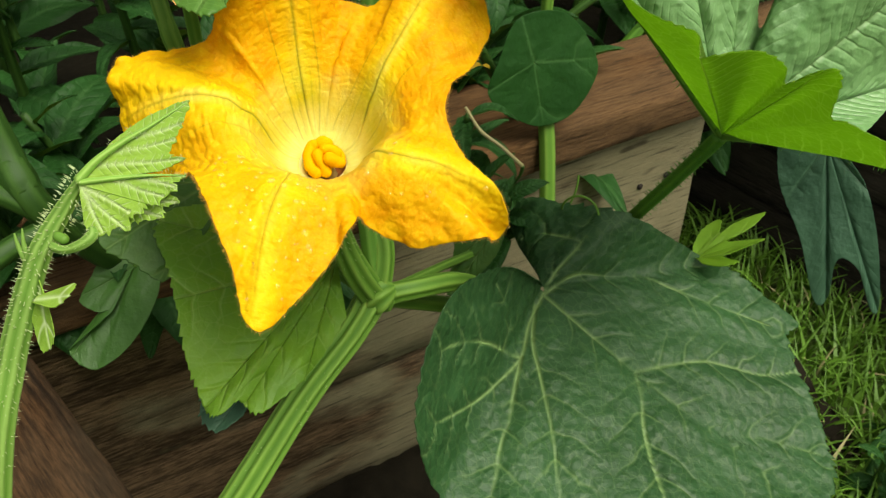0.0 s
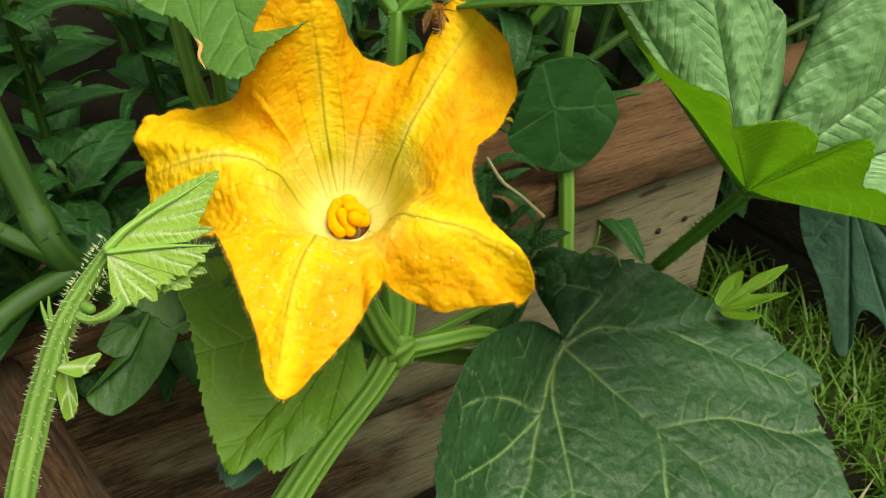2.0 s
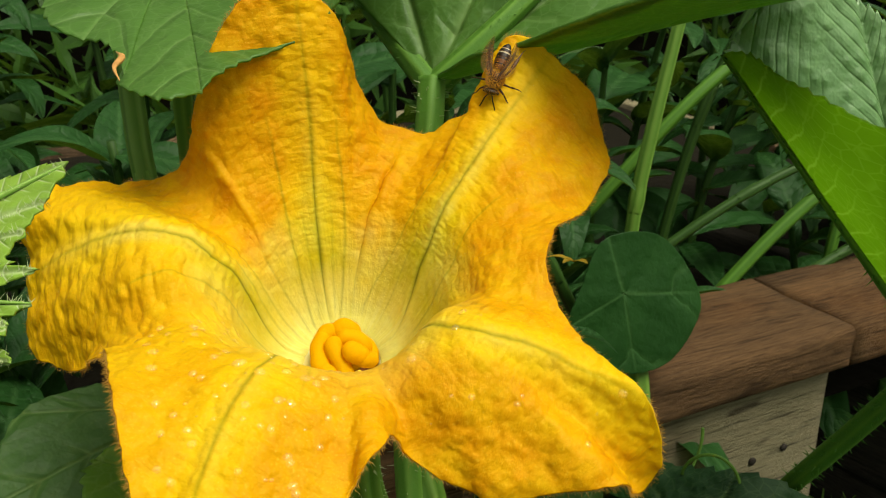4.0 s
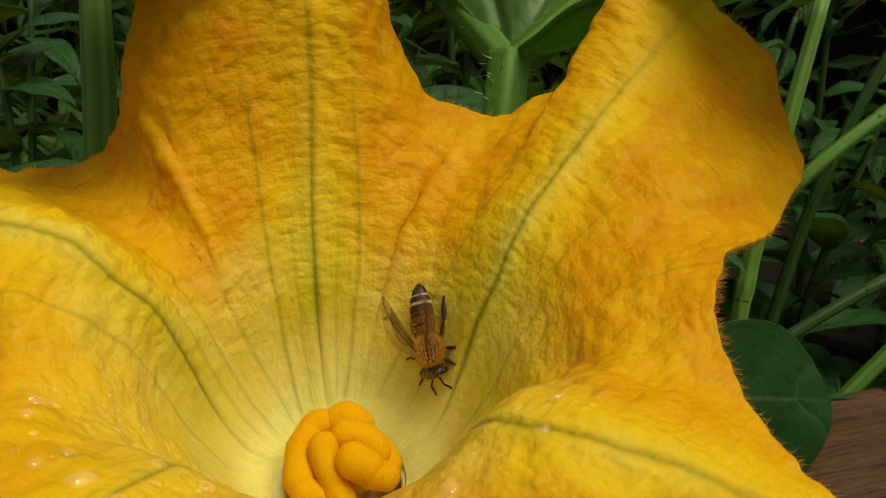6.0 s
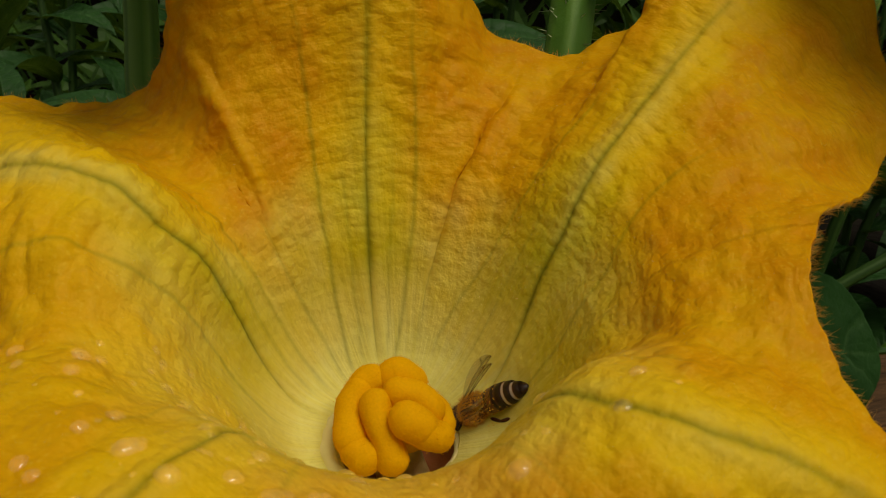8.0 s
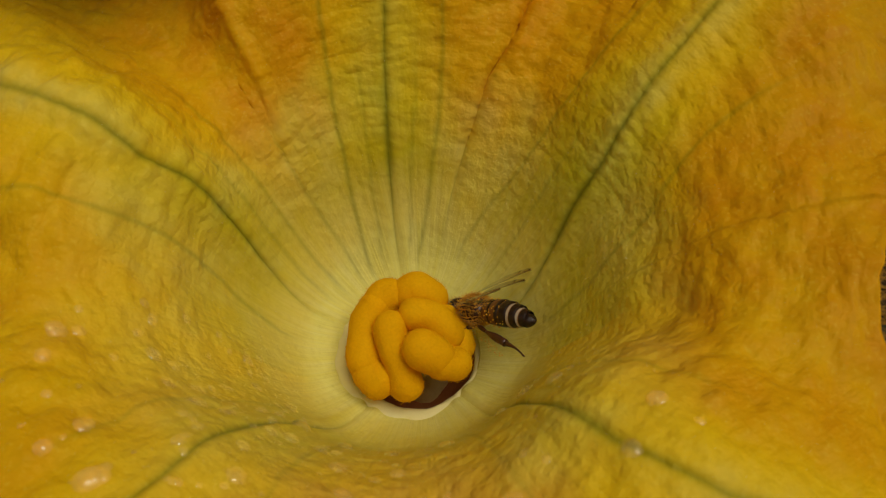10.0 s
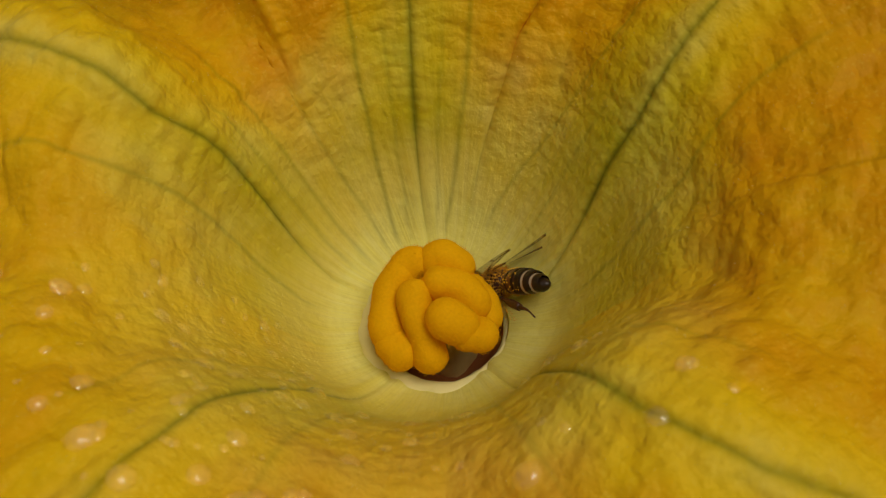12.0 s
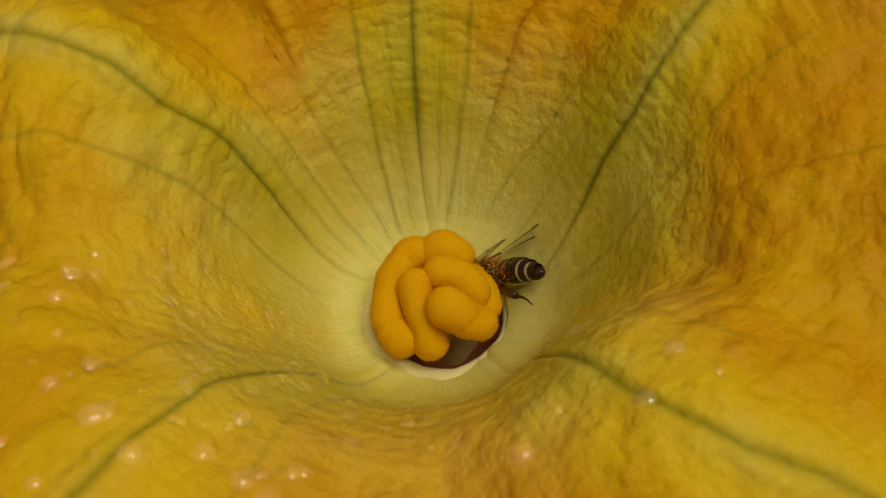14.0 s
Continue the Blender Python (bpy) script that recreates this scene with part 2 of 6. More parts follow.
# the sky's sheen on the upper face is partly put into this pale green
LEAF_MINT = leaf_material("sky_sheen_leaf_face", (0.13, 0.27, 0.095), (0.20, 0.36, 0.145), (0.30, 0.47, 0.20), 0.3, 0.36, 220.0, 0.8, relief=0.0009, mesh=0.2, sides=0.35, blister=0.0013)
LEAF_YELLOW = leaf_material("yellowing_squash_leaf", (0.055, 0.15, 0.007), (0.125, 0.25, 0.012), (0.25, 0.38, 0.08), 0.34, 0.5, 190.0, 0.35, mesh=0.2, sides=0.55)
LEAF_YOUNG = leaf_material("downy_young_leaf", (0.20, 0.36, 0.035), (0.30, 0.46, 0.06), (0.70, 0.80, 0.46), 0.35, 0.6, 900.0, 0.3, (0.42, 0.60, 0.08), 0.0006, sides=0.8)
# near-black green: the shade deep among the plants is put into the colour
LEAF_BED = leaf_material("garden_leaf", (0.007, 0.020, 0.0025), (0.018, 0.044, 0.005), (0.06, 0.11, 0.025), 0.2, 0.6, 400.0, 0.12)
LEAF_BLUE = leaf_material("drooping_leaf", (0.020, 0.055, 0.032), (0.036, 0.085, 0.050), (0.07, 0.14, 0.08), 0.1, 0.5, 260.0, 0.3, relief=0.0006, sides=0.2)
LEAF_ROUND = leaf_material("round_young_leaf", (0.009, 0.038, 0.007), (0.016, 0.058, 0.011), (0.045, 0.11, 0.03), 0.12, 0.5, 300.0, 0.16)
LEAF_SALAD = leaf_material("salad_leaf", (0.034, 0.100, 0.014), (0.060, 0.145, 0.026), (0.11, 0.20, 0.06), 0.25, 0.45, 300.0, 0.35, relief=0.0008, mesh=0.05, sides=0.15)
LEAF_SPROUT = leaf_material("sprouting_leaf", (0.13, 0.27, 0.012), (0.21, 0.38, 0.022), (0.30, 0.46, 0.06), 0.4, 0.5, 500.0, 0.4, (0.40, 0.58, 0.05), 0.0010, sides=0.5)
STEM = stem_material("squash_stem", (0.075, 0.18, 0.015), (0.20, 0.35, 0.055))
# stem green with shade put into it, for stalks in among the plants
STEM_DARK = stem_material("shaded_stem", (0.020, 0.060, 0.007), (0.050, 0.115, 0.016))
STEM_PALE = stem_material("pale_bristly_stem", (0.20, 0.38, 0.05), (0.38, 0.58, 0.14))
STEM_RIGHT = stem_material("bristly_leaf_stalk", (0.055, 0.16, 0.012), (0.12, 0.27, 0.028))
STEM_FORK = stem_material("forked_stalk", (0.075, 0.20, 0.018), (0.17, 0.34, 0.05))
STEM_DOWNY = stem_material("downy_stem", (0.115, 0.24, 0.028), (0.27, 0.42, 0.10))
WOOD_RAIL = wood_material("red_brown_rail_wood", (0.092, 0.044, 0.017), (0.165, 0.084, 0.034), (0.15, 0.105, 0.062), 0.3)
WOOD_WALL = wood_material("weathered_bed_wood", (0.06, 0.036, 0.019), (0.19, 0.122, 0.068), (0.33, 0.29, 0.18), 0.85, 0.9)
WOOD_SIDE = wood_material("stained_side_wood", (0.036, 0.017, 0.007), (0.10, 0.050, 0.022), (0.12, 0.09, 0.06), 0.4)
WOOD_DARK = wood_material("dark_board_wood", (0.020, 0.016, 0.014), (0.055, 0.042, 0.036), (0.07, 0.06, 0.05), 0.4)
ANTHER = plain_material("pollen_orange", (0.94, 0.48, 0.002), 0.75, 0.16, 3600.0, 0.0002, 0.30, 0.06)
RIM = plain_material("pale_throat_rim", (0.93, 0.85, 0.40), 0.4, 0.08, 500.0, 0.0004, 0.3)
HOLLOW = plain_material("brown_nectar_hollow", (0.30, 0.10, 0.03), 0.45, 0.3, 500.0)
COLUMN = plain_material("pale_stamen_column", (0.62, 0.46, 0.16), 0.5, 0.2, 700.0)
HAIR = plain_material("pale_plant_hair", (0.55, 0.62, 0.35), 0.5, 0.1, 300.0, 0.0001, 0.3)
PETAL_HAIR = plain_material("petal_hair", (0.60, 0.33, 0.05), 0.5, 0.1, 300.0, 0.0001, 0.3)
PETAL_DOWN = plain_material("petal_down", (0.86, 0.74, 0.36), 0.4, 0.1, 300.0, 0.0001, 0.3)
DROP = water_material()
# near-black: bed soil with shade put in, and the shade inside the hedge
SOIL_AND_SHADE = plain_material("soil_and_shade", (0.010, 0.008, 0.005), 0.95, 0.6, 90.0, 0.006, 0.0, 0.1)
LAWN = plain_material("trodden_lawn", (0.035, 0.055, 0.012), 0.95, 0.6, 24.0, 0.006, 0.0, 0.1)
GRASS = plain_material("grass_green", (0.105, 0.215, 0.02), 0.55, 0.5, 14.0, 0.0002, 0.25)
WITHERED = plain_material("withered_yellow", (0.72, 0.46, 0.03), 0.6, 0.3, 600.0, 0.0004, 0.3)
STRAW = plain_material("dry_grass", (0.30, 0.26, 0.13), 0.7, 0.3, 40.0)
HUSK = plain_material("dry_husk", (0.50, 0.25, 0.07), 0.6, 0.4, 500.0)


# ---- building ----
def part(name, mesh, mat, parent=None, label="", kind=""):
    ob = new(name, mesh)
    mesh.materials.clear()
    mesh.materials.append(mat)
    if parent is not None:
        ob.parent = parent
    return tagged(ob, label, "", "", kind)


def thing(name, label, category, group="", at=(0, 0, 0)):
    ob = new(name)
    ob.location = at
    ob.empty_display_size = 0.01
    return tagged(ob, label, category, group)


def value_noise(p, scale, seed=0):
    """Smooth noise from -1 to 1 at the points p."""
    q = np.asarray(p, float) * scale + seed * 17.31 + 1000
    i = np.floor(q).astype(np.int64)
    f = q - i
    f = f * f * (3 - 2 * f)
    out = np.zeros(q.shape[:-1])
    for dx in (0, 1):
        for dy in (0, 1):
            for dz in (0, 1):
                h = (i[..., 0] + dx) * 73856093 ^ (i[..., 1] + dy) * 19349663 ^ (i[..., 2] + dz) * 83492791 ^ seed * 2654435
                h = (h ^ (h >> 13)) * 1274126177 & 0x7FFFFFFF
                w = (f[..., 0] if dx else 1 - f[..., 0]) * (f[..., 1] if dy else 1 - f[..., 1]) * (f[..., 2] if dz else 1 - f[..., 2])
                out += w * ((h % 20011) / 10005.0 - 1)
    return out


def spline(points, n, closed=False):
    """n points along a smooth curve through the given ones, with where each lies from 0 to 1."""
    p = np.asarray(points, float)
    k = len(p)
    u = np.linspace(0, k if closed else k - 1, n, endpoint=not closed)
    i = np.minimum(np.floor(u).astype(int), k - 1 if closed else k - 2)
    f = (u - i)[:, None]
    at = (lambda j: p[j % k]) if closed else (lambda j: p[np.clip(j, 0, k - 1)])
    a, b, c, d = at(i - 1), at(i), at(i + 1), at(i + 2)
    if not closed:
        a = np.where((i == 0)[:, None], 2 * b - c, a)
        d = np.where((i == k - 2)[:, None], 2 * c - b, d)
    return 0.5 * (2 * b + (c - a) * f + (2 * a - 5 * b + 4 * c - d) * f ** 2 + (3 * b - a - 3 * c + d) * f ** 3)


def sheet(name, grid, closed=False, **values):
    """A mesh from a grid of points, with a number per point for each name in values. closed: the first axis runs round."""
    n, m = grid.shape[:2]
    ids = np.arange(n * m).reshape(n, m)
    a = ids if closed else ids[:-1]
    b = np.roll(ids, -1, 0) if closed else ids[1:]
    quads = np.stack([a[:, :-1], b[:, :-1], b[:, 1:], a[:, 1:]], -1).reshape(-1, 4)
    mesh = bpy.data.meshes.new(name)
    mesh.from_pydata(grid.reshape(-1, 3).tolist(), [], quads.tolist())
    for key, value in values.items():
        mesh.attributes.new(key, "FLOAT", "POINT").data.foreach_set("value", np.asarray(value, np.float32).ravel())
    mesh.polygons.foreach_set("use_smooth", np.ones(len(mesh.polygons), bool))
    return mesh


def thicken(ob, metres):
    mod = ob.modifiers.new("thickness", "SOLIDIFY")
    mod.thickness, mod.offset = metres, -1
    return ob


def tube(name, points, radii, sides=20, steps=10, ridges=0, depth=0.0, rough=0.0, round_end=False):
    """A rounded stem along a smooth curve; ridges run along it."""
    n = steps * (len(points) - 1) + 1
    c = spline(points, n)
    r = spline([(v, 0, 0) for v in radii], n)[:, 0]
    if round_end:
        k = np.linspace(0, 1, n)
        span = max(np.linalg.norm(np.diff(c, axis=0), axis=1).sum(), 1e-6)
        for e in (k * span, (1 - k) * span):
            r = r * np.sqrt(np.clip(1 - np.clip(1 - e / r, 0, 1) ** 2, 0.0, 1))
    t = np.gradient(c, axis=0)
    t /= np.linalg.norm(t, axis=1)[:, None]
    side = np.cross(t[0], (0.31, 0.52, 0.79))
    frames = []
    for k in range(n):
        side = side - t[k] * (side @ t[k])
        side /= np.linalg.norm(side)
        frames.append((side, np.cross(t[k], side)))
    s = np.array([f[0] for f in frames])[:, None]
    w = np.array([f[1] for f in frames])[:, None]
    a = np.linspace(0, 2 * np.pi, sides, endpoint=False)
    ridge = 0.5 + 0.5 * np.cos(a * ridges) if ridges else np.full(sides, 0.5)
    rr = r[:, None] * (1 + depth * (ridge - 0.5))[None]
    grid = c[:, None] + (s * np.cos(a)[None, :, None] + w * np.sin(a)[None, :, None]) * rr[..., None]
    if rough:
        grid = grid + (grid - c[:, None]) * (value_noise(grid, 260) * rough)[..., None]
    grid = grid.transpose(1, 0, 2)
    mesh = sheet(name, grid, True, ridge=np.repeat(ridge[:, None], n, 1))
    bm = bmesh.new()
    bm.from_mesh(mesh)
    bmesh.ops.holes_fill(bm, edges=[e for e in bm.edges if e.is_boundary])
    bm.to_mesh(mesh)
    bm.free()
    return mesh


def bristles(name, roots, ways, length, width):
    """Many fine pointed hairs in one mesh."""
    roots, ways = np.asarray(roots), np.asarray(ways)
    ways = ways / np.linalg.norm(ways, axis=1)[:, None]
    a = np.cross(ways, (0.3, 0.5, 0.8))
    a /= np.linalg.norm(a, axis=1)[:, None]
    b = np.cross(ways, a)
    verts, faces = [], []
    for k, (p, w) in enumerate(zip(roots, ways)):
        l = length * (0.55 + 0.8 * random.random())
        tip = p + w * l + a[k] * l * random.uniform(-0.25, 0.25)
        o = len(verts)
        for q in range(3):
            g = q * 2.094
            verts.append(p + (a[k] * math.cos(g) + b[k] * math.sin(g)) * width)
        verts.append(tip)
        faces += [(o, o + 1, o + 3), (o + 1, o + 2, o + 3), (o + 2, o, o + 3)]
    mesh = bpy.data.meshes.new(name)
    mesh.from_pydata([tuple(v) for v in verts], [], faces)
    return mesh


def stem_bristles(parent, points, radius, count, length=0.0016, width=0.00013, mat=None):
    c = spline(points, count)
    t = np.gradient(c, axis=0)
    t /= np.linalg.norm(t, axis=1)[:, None]
    away = np.random.normal(size=c.shape)
    away -= t * (away * t).sum(1)[:, None]
    away /= np.linalg.norm(away, axis=1)[:, None]
    part("bristles", bristles("bristles", c + away * radius * 0.95, away, length, width), mat or HAIR, parent, "fine pale stem bristles", "stuff")


def vein_field(grid, veins, normal):
    """For each point of the grid: how far off the nearest and the next vein run, how far along the nearest, its length and number."""
    best = np.full(grid.shape[:2], 9.0)
    second, along, whole, which = best.copy(), np.zeros_like(best), np.ones_like(best), np.zeros_like(best)
    for k, vein in enumerate(veins):
        path = spline(vein, 6 * len(vein))
        steps = np.linalg.norm(np.diff(path, axis=0), axis=1)
        here, where = np.full(grid.shape[:2], 9.0), np.zeros(grid.shape[:2])
        for j in range(len(path) - 1):
            way = path[j + 1] - path[j]
            off = grid - path[j]
            f = np.clip((off @ way) / (way @ way), 0, 1)
            off = off - f[..., None] * way
            off = off - 0.35 * (off @ normal)[..., None] * normal
            d = np.linalg.norm(off, axis=2)
            closer = d < here
            here = np.where(closer, d, here)
            where = np.where(closer, steps[:j].sum() + f * steps[j], where)
        closer = here < best
        second = np.where(closer, best, np.minimum(second, here))
        along, whole, which = np.where(closer, where, along), np.where(closer, steps.sum(), whole), np.where(closer, k, which)
        best = np.where(closer, here, best)
    return best, second, along, whole, which


def leaf_blade(name, joint, margin, ribs, sag=0.0, pucker=0.0012, teeth=0.0012, tooth=0.006, steps=26, wave=0.002, seed=1, closed=False, gap=0.014, fine=1.0, veins=()):
    """A broad lobed blade: ribs fan out from the joint to the margin. ribs: where on the margin each ends, from 0 to 1; veins: instead, the ribs' own paths."""
    joint = np.asarray(joint, float)
    n = 22 * len(margin)
    edge = spline(margin, n, closed)
    length = np.linalg.norm(np.diff(edge, axis=0), axis=1).sum()
    u = np.linspace(0, 1, n)
    out = edge - joint
    size = np.linalg.norm(out, axis=1)
    saw = (u * length / tooth) % 1.0
    edge = edge + out / size[:, None] * (teeth * (saw ** 1.2 * 1.5 - 0.5) * (0.6 + 0.4 * np.sin(u * 61 + seed)))[:, None]
    out = edge - joint
    size = np.linalg.norm(out, axis=1)
    normal = np.cross(out[:-1], out[1:]).sum(0)
    normal /= np.linalg.norm(normal)
    if normal[2] < 0:
        normal = -normal
    s = np.linspace(0.012, 1, steps * 3)
    grid = joint + out[:, None] * s[None, :, None]
    ribs = np.asarray(ribs, float)
    aside = u[:, None] - ribs[None]
    near = np.abs(aside).argmin(1)
    off = aside[np.arange(n), near]
    half = np.array([max(1e-3, np.min(np.abs(np.delete(ribs, k) - ribs[k])) / 2 if len(ribs) > 1 else 0.5) for k in range(len(ribs))])[near]
    b = np.abs(off) / half
    dist = np.abs(off)[:, None] * length * s[None]
    reach = np.linalg.norm(grid - joint, axis=2)
    main = np.exp(-(dist / (0.0008 * fine * (1.15 - 0.8 * s[None]) + 0.00012)) ** 2)
    run = (reach - 0.85 * dist) / gap
    fade = np.repeat(np.clip(1.25 - 1.25 * b, 0, 1)[:, None], run.shape[1], 1)
    if veins:
        dist, second, along, whole, which = vein_field(grid, veins, normal)
        main = np.exp(-(dist / (0.0008 * fine * (1.1 - 0.8 * along / whole) + 0.00012)) ** 2)
        run = (along - 0.85 * dist) / gap + which * 0.37
        fade = np.clip(1.5 - 1.5 * dist / (0.5 * (dist + second)), 0, 1)
    vein = np.clip(main, 0, 1)
    lift = pucker * (1 - np.exp(-(dist / 0.005) ** 2)) * (0.6 + 0.4 * value_noise(grid, 90, seed)) - pucker * 0.4 * main
    lift = lift + sag * s[None] ** 2 + wave * value_noise(grid, 28, seed + 3) * s[None]
    grid = grid + normal * lift[..., None]
    return sheet(name, grid, closed, vein=vein * 0.75, run=run, fade=fade)


def leaf(name, label, joint, margin, ribs, mat, petiole=(), radius=0.003, stem_mat=None, group="squash leaves", hairs=0, **options):
    top = thing(name, label, "leaf", group)
    thicken(part("blade", leaf_blade("blade", joint, margin, ribs, **options), mat, top), 0.0004)
    if len(petiole):
        part("petiole", tube("petiole", petiole, [radius] * len(petiole), 18, 12, 6, 0.16), stem_mat or STEM, top, "ridged green leaf stalk")
        if hairs:
            stem_bristles(top, petiole, radius, hairs)
    return top


def board(name, length, width, thick, seed=0):
    """A sawn board along x with eased, slightly uneven edges; its top face is at z = 0."""
    n, e = max(20, int(length / 0.012)), 0.0025
    x = np.linspace(-length / 2, length / 2, n)
    ring = []
    corners = [(width / 2, -e), (width / 2 - e, 0), (-width / 2 + e, 0), (-width / 2, -e), (-width / 2, -thick + e), (-width / 2 + e, -thick), (width / 2 - e, -thick), (width / 2, -thick + e)]
    for k in range(8):
        (a, b), (c, d) = corners[k], corners[(k + 1) % 8]
        for f in np.linspace(0, 1, 6 if k % 2 else 2, endpoint=False):
            ring.append((a + (c - a) * f, b + (d - b) * f))
    ring = np.array(ring)
    grid = np.zeros((len(ring), n, 3))
    grid[..., 0] = x[None]
    grid[..., 1:] = ring[:, None]
    push = value_noise(grid * (1, 6, 6), 14, seed) * 0.0016 + value_noise(grid * (1, 8, 8), 60, seed + 1) * 0.0006
    mid = np.array([0, 0, -thick / 2])
    way = grid * (0, 1, 1) - mid
    grid = grid + way / (np.linalg.norm(way, axis=2)[..., None] + 1e-9) * push[..., None]
    mesh = sheet(name, grid, True)
    bm = bmesh.new()
    bm.from_mesh(mesh)
    bmesh.ops.holes_fill(bm, edges=[e for e in bm.edges if e.is_boundary])
    bm.to_mesh(mesh)
    bm.free()
    return mesh


# ---- ground, raised bed and boards ----
def ground_sheet():
    n = 90
    g = np.sign(np.linspace(-1, 1, n)) * np.abs(np.linspace(-1, 1, n)) ** 3.2 * 400
    grid = np.zeros((n, n, 3))
    grid[..., 0], grid[..., 1] = g[:, None] + 0.2, g[None] + 0.6
    near = np.exp(-((grid[..., 0] - 0.2) ** 2 + (grid[..., 1] - 0.6) ** 2) / 4)
    grid[..., 2] = 0.13 + 0.012 * value_noise(grid, 7) * near
    return sheet("ground", grid)


tagged(part("ground", ground_sheet(), LAWN), "trodden lawn with dark soil showing through", "ground", kind="structure")

WALL_ALONG = Vector((0.8725, 0.4886, 0))
WALL_TURN = math.degrees(math.atan2(WALL_ALONG.y, WALL_ALONG.x))
WALL_END = Vector((0.196, 0.558, 0))


def on_wall(along, out, z, rx=0.0):
    """A pose along the bed's wall: metres back from its end, metres out from its face, height."""
    p = WALL_END - WALL_ALONG * along + Vector((WALL_ALONG.y, -WALL_ALONG.x, 0)) * out
    return pose(p.x, p.y, z, rx, 0, WALL_TURN)


def raised_bed():
    bed = tagged(new("raised_bed_wall"), "weathered timber wall of a raised garden bed", "raised bed", kind="structure")
    for z, h, shift, seed in ((0.424, 0.136, 0.0, 1), (0.284, 0.136, -0.002, 2)):
        b = part("plank", board("plank", 0.9, h, 0.032, seed), WOOD_WALL, bed)
        b.matrix_basis = on_wall(0.45, shift, z - h / 2, 90)
    rail = part("rail", board("rail", 1.0, 0.086, 0.028, 3), WOOD_RAIL, bed, "red-brown top rail of sawn timber")
    rail.matrix_basis = on_wall(0.50, -0.030, 0.453)
    rail = part("rail", board("rail", 0.5, 0.086, 0.028, 4), WOOD_RAIL, bed, "red-brown top rail of sawn timber")
    rail.matrix_basis = on_wall(-0.254, -0.031, 0.452)
    # small dark discs set on the plank stand in for its holes
    for along in (0.03, 0.055, 0.12, 0.3):
        hole_disc = part("hole_mark", tube("hole_mark", [(0, 0, -0.002), (0, 0, 0.0010)], [0.0026, 0.0026], 12, 2), WOOD_DARK, bed)
        hole_disc.matrix_basis = on_wall(along, 0.0, 0.375 - along * 0.1, 90)
    return bed


raised_bed()


def dark_bank():
    """A dark bumpy bank along the foot of the bed's wall."""
    n, m = 120, 24
    x, f = np.linspace(-0.95, 0.10, n), np.linspace(0, 1, m)
    grid = np.zeros((n, m, 3))
    grid[..., 0], grid[..., 1] = x[:, None], -0.004 - 0.20 * f[None]
    grid[..., 2] = 0.185 - 0.075 * f[None] ** 1.5
    grid[..., 2] += 0.008 * value_noise(grid, 45, 3) + 0.004 * value_noise(grid, 130, 4)
    return sheet("dark_bank", grid)


foot_bank = part("dark_bank", dark_bank(), SOIL_AND_SHADE)
foot_bank.matrix_basis = pose(WALL_END.x, WALL_END.y, 0, 0, 0, WALL_TURN)
tagged(foot_bank, "dark bumpy bank along the foot of the wall", "soil", kind="structure")
side_board = part("side_board", board("side_board", 0.36, 0.10, 0.04, 7), WOOD_SIDE)
side_board.matrix_basis = pose(-0.199, 0.210, 0.452, 0, 0, math.degrees(math.atan2(-0.74, 0.68)))
tagged(side_board, "rough brown timber board of the neighbouring bed", "board", kind="structure")

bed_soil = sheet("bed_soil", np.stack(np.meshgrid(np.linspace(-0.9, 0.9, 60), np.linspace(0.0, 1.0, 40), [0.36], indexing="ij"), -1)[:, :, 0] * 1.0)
soil = part("bed_soil", bed_soil, SOIL_AND_SHADE)
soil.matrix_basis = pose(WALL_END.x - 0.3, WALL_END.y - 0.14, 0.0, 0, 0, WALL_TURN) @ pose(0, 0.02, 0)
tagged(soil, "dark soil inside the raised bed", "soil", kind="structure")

frame_boards = tagged(new("raised_bed_frame"), "plain timber sides that close the raised bed", "raised bed", kind="structure")
for length, x, y, turn in ((1.8, 0, 1.0, 0), (1.0, -0.9, 0.5, 90), (1.0, 0.9, 0.5, 90)):
    b = part("plank", board("plank", length, 0.26, 0.03, 11), WOOD_WALL, frame_boards)
    b.matrix_basis = soil.matrix_basis @ pose(x, y, 0.24, 90, 0, turn)

boards = tagged(new("board_edging"), "dark weathered boards behind the bed", "fence", kind="structure")
for k in range(4):
    b = part("slat", board("slat", 0.7, 0.062, 0.02, 20 + k), WOOD_DARK, boards)
    b.matrix_basis = pose(0.405 + 0.003 * k, 0.655 + 0.002 * k, 0.355 - 0.066 * k, 90, 0, -52)


def grass_tufts(name, count, x0, x1, y0, y1, z, mat, height, label, seed):
    rng = np.random.default_rng(seed)
    verts, faces = [], []
    for _ in range(count):
        x, y, a = rng.uniform(x0, x1), rng.uniform(y0, y1), rng.uniform(0, 6.28)
        h, w, lean = height * rng.uniform(0.5, 1.3), rng.uniform(0.0012, 0.0028), rng.uniform(0.2, 1.1)
        o = len(verts)
        c, s = math.cos(a), math.sin(a)
        for f in (0, 0.4, 0.75, 1.0):
            d, up, ww = lean * h * f * f, h * f * (1 - 0.3 * lean * f), w * (1 - f ** 1.5)
            for sign in (-1, 1):
                verts.append((x + c * d - s * ww * sign, y + s * d + c * ww * sign, z + up))
        faces += [(o + 2 * k, o + 2 * k + 1, o + 2 * k + 3, o + 2 * k + 2) for k in range(3)]
    mesh = bpy.data.meshes.new(name)
    mesh.from_pydata(verts, [], faces)
    return tagged(part(name, mesh, mat), label, "grass", kind="stuff")


grass_tufts("grass", 9000, 0.16, 1.0, 0.15, 0.78, 0.125, GRASS, 0.055, "short green lawn grass beside the bed", 5)
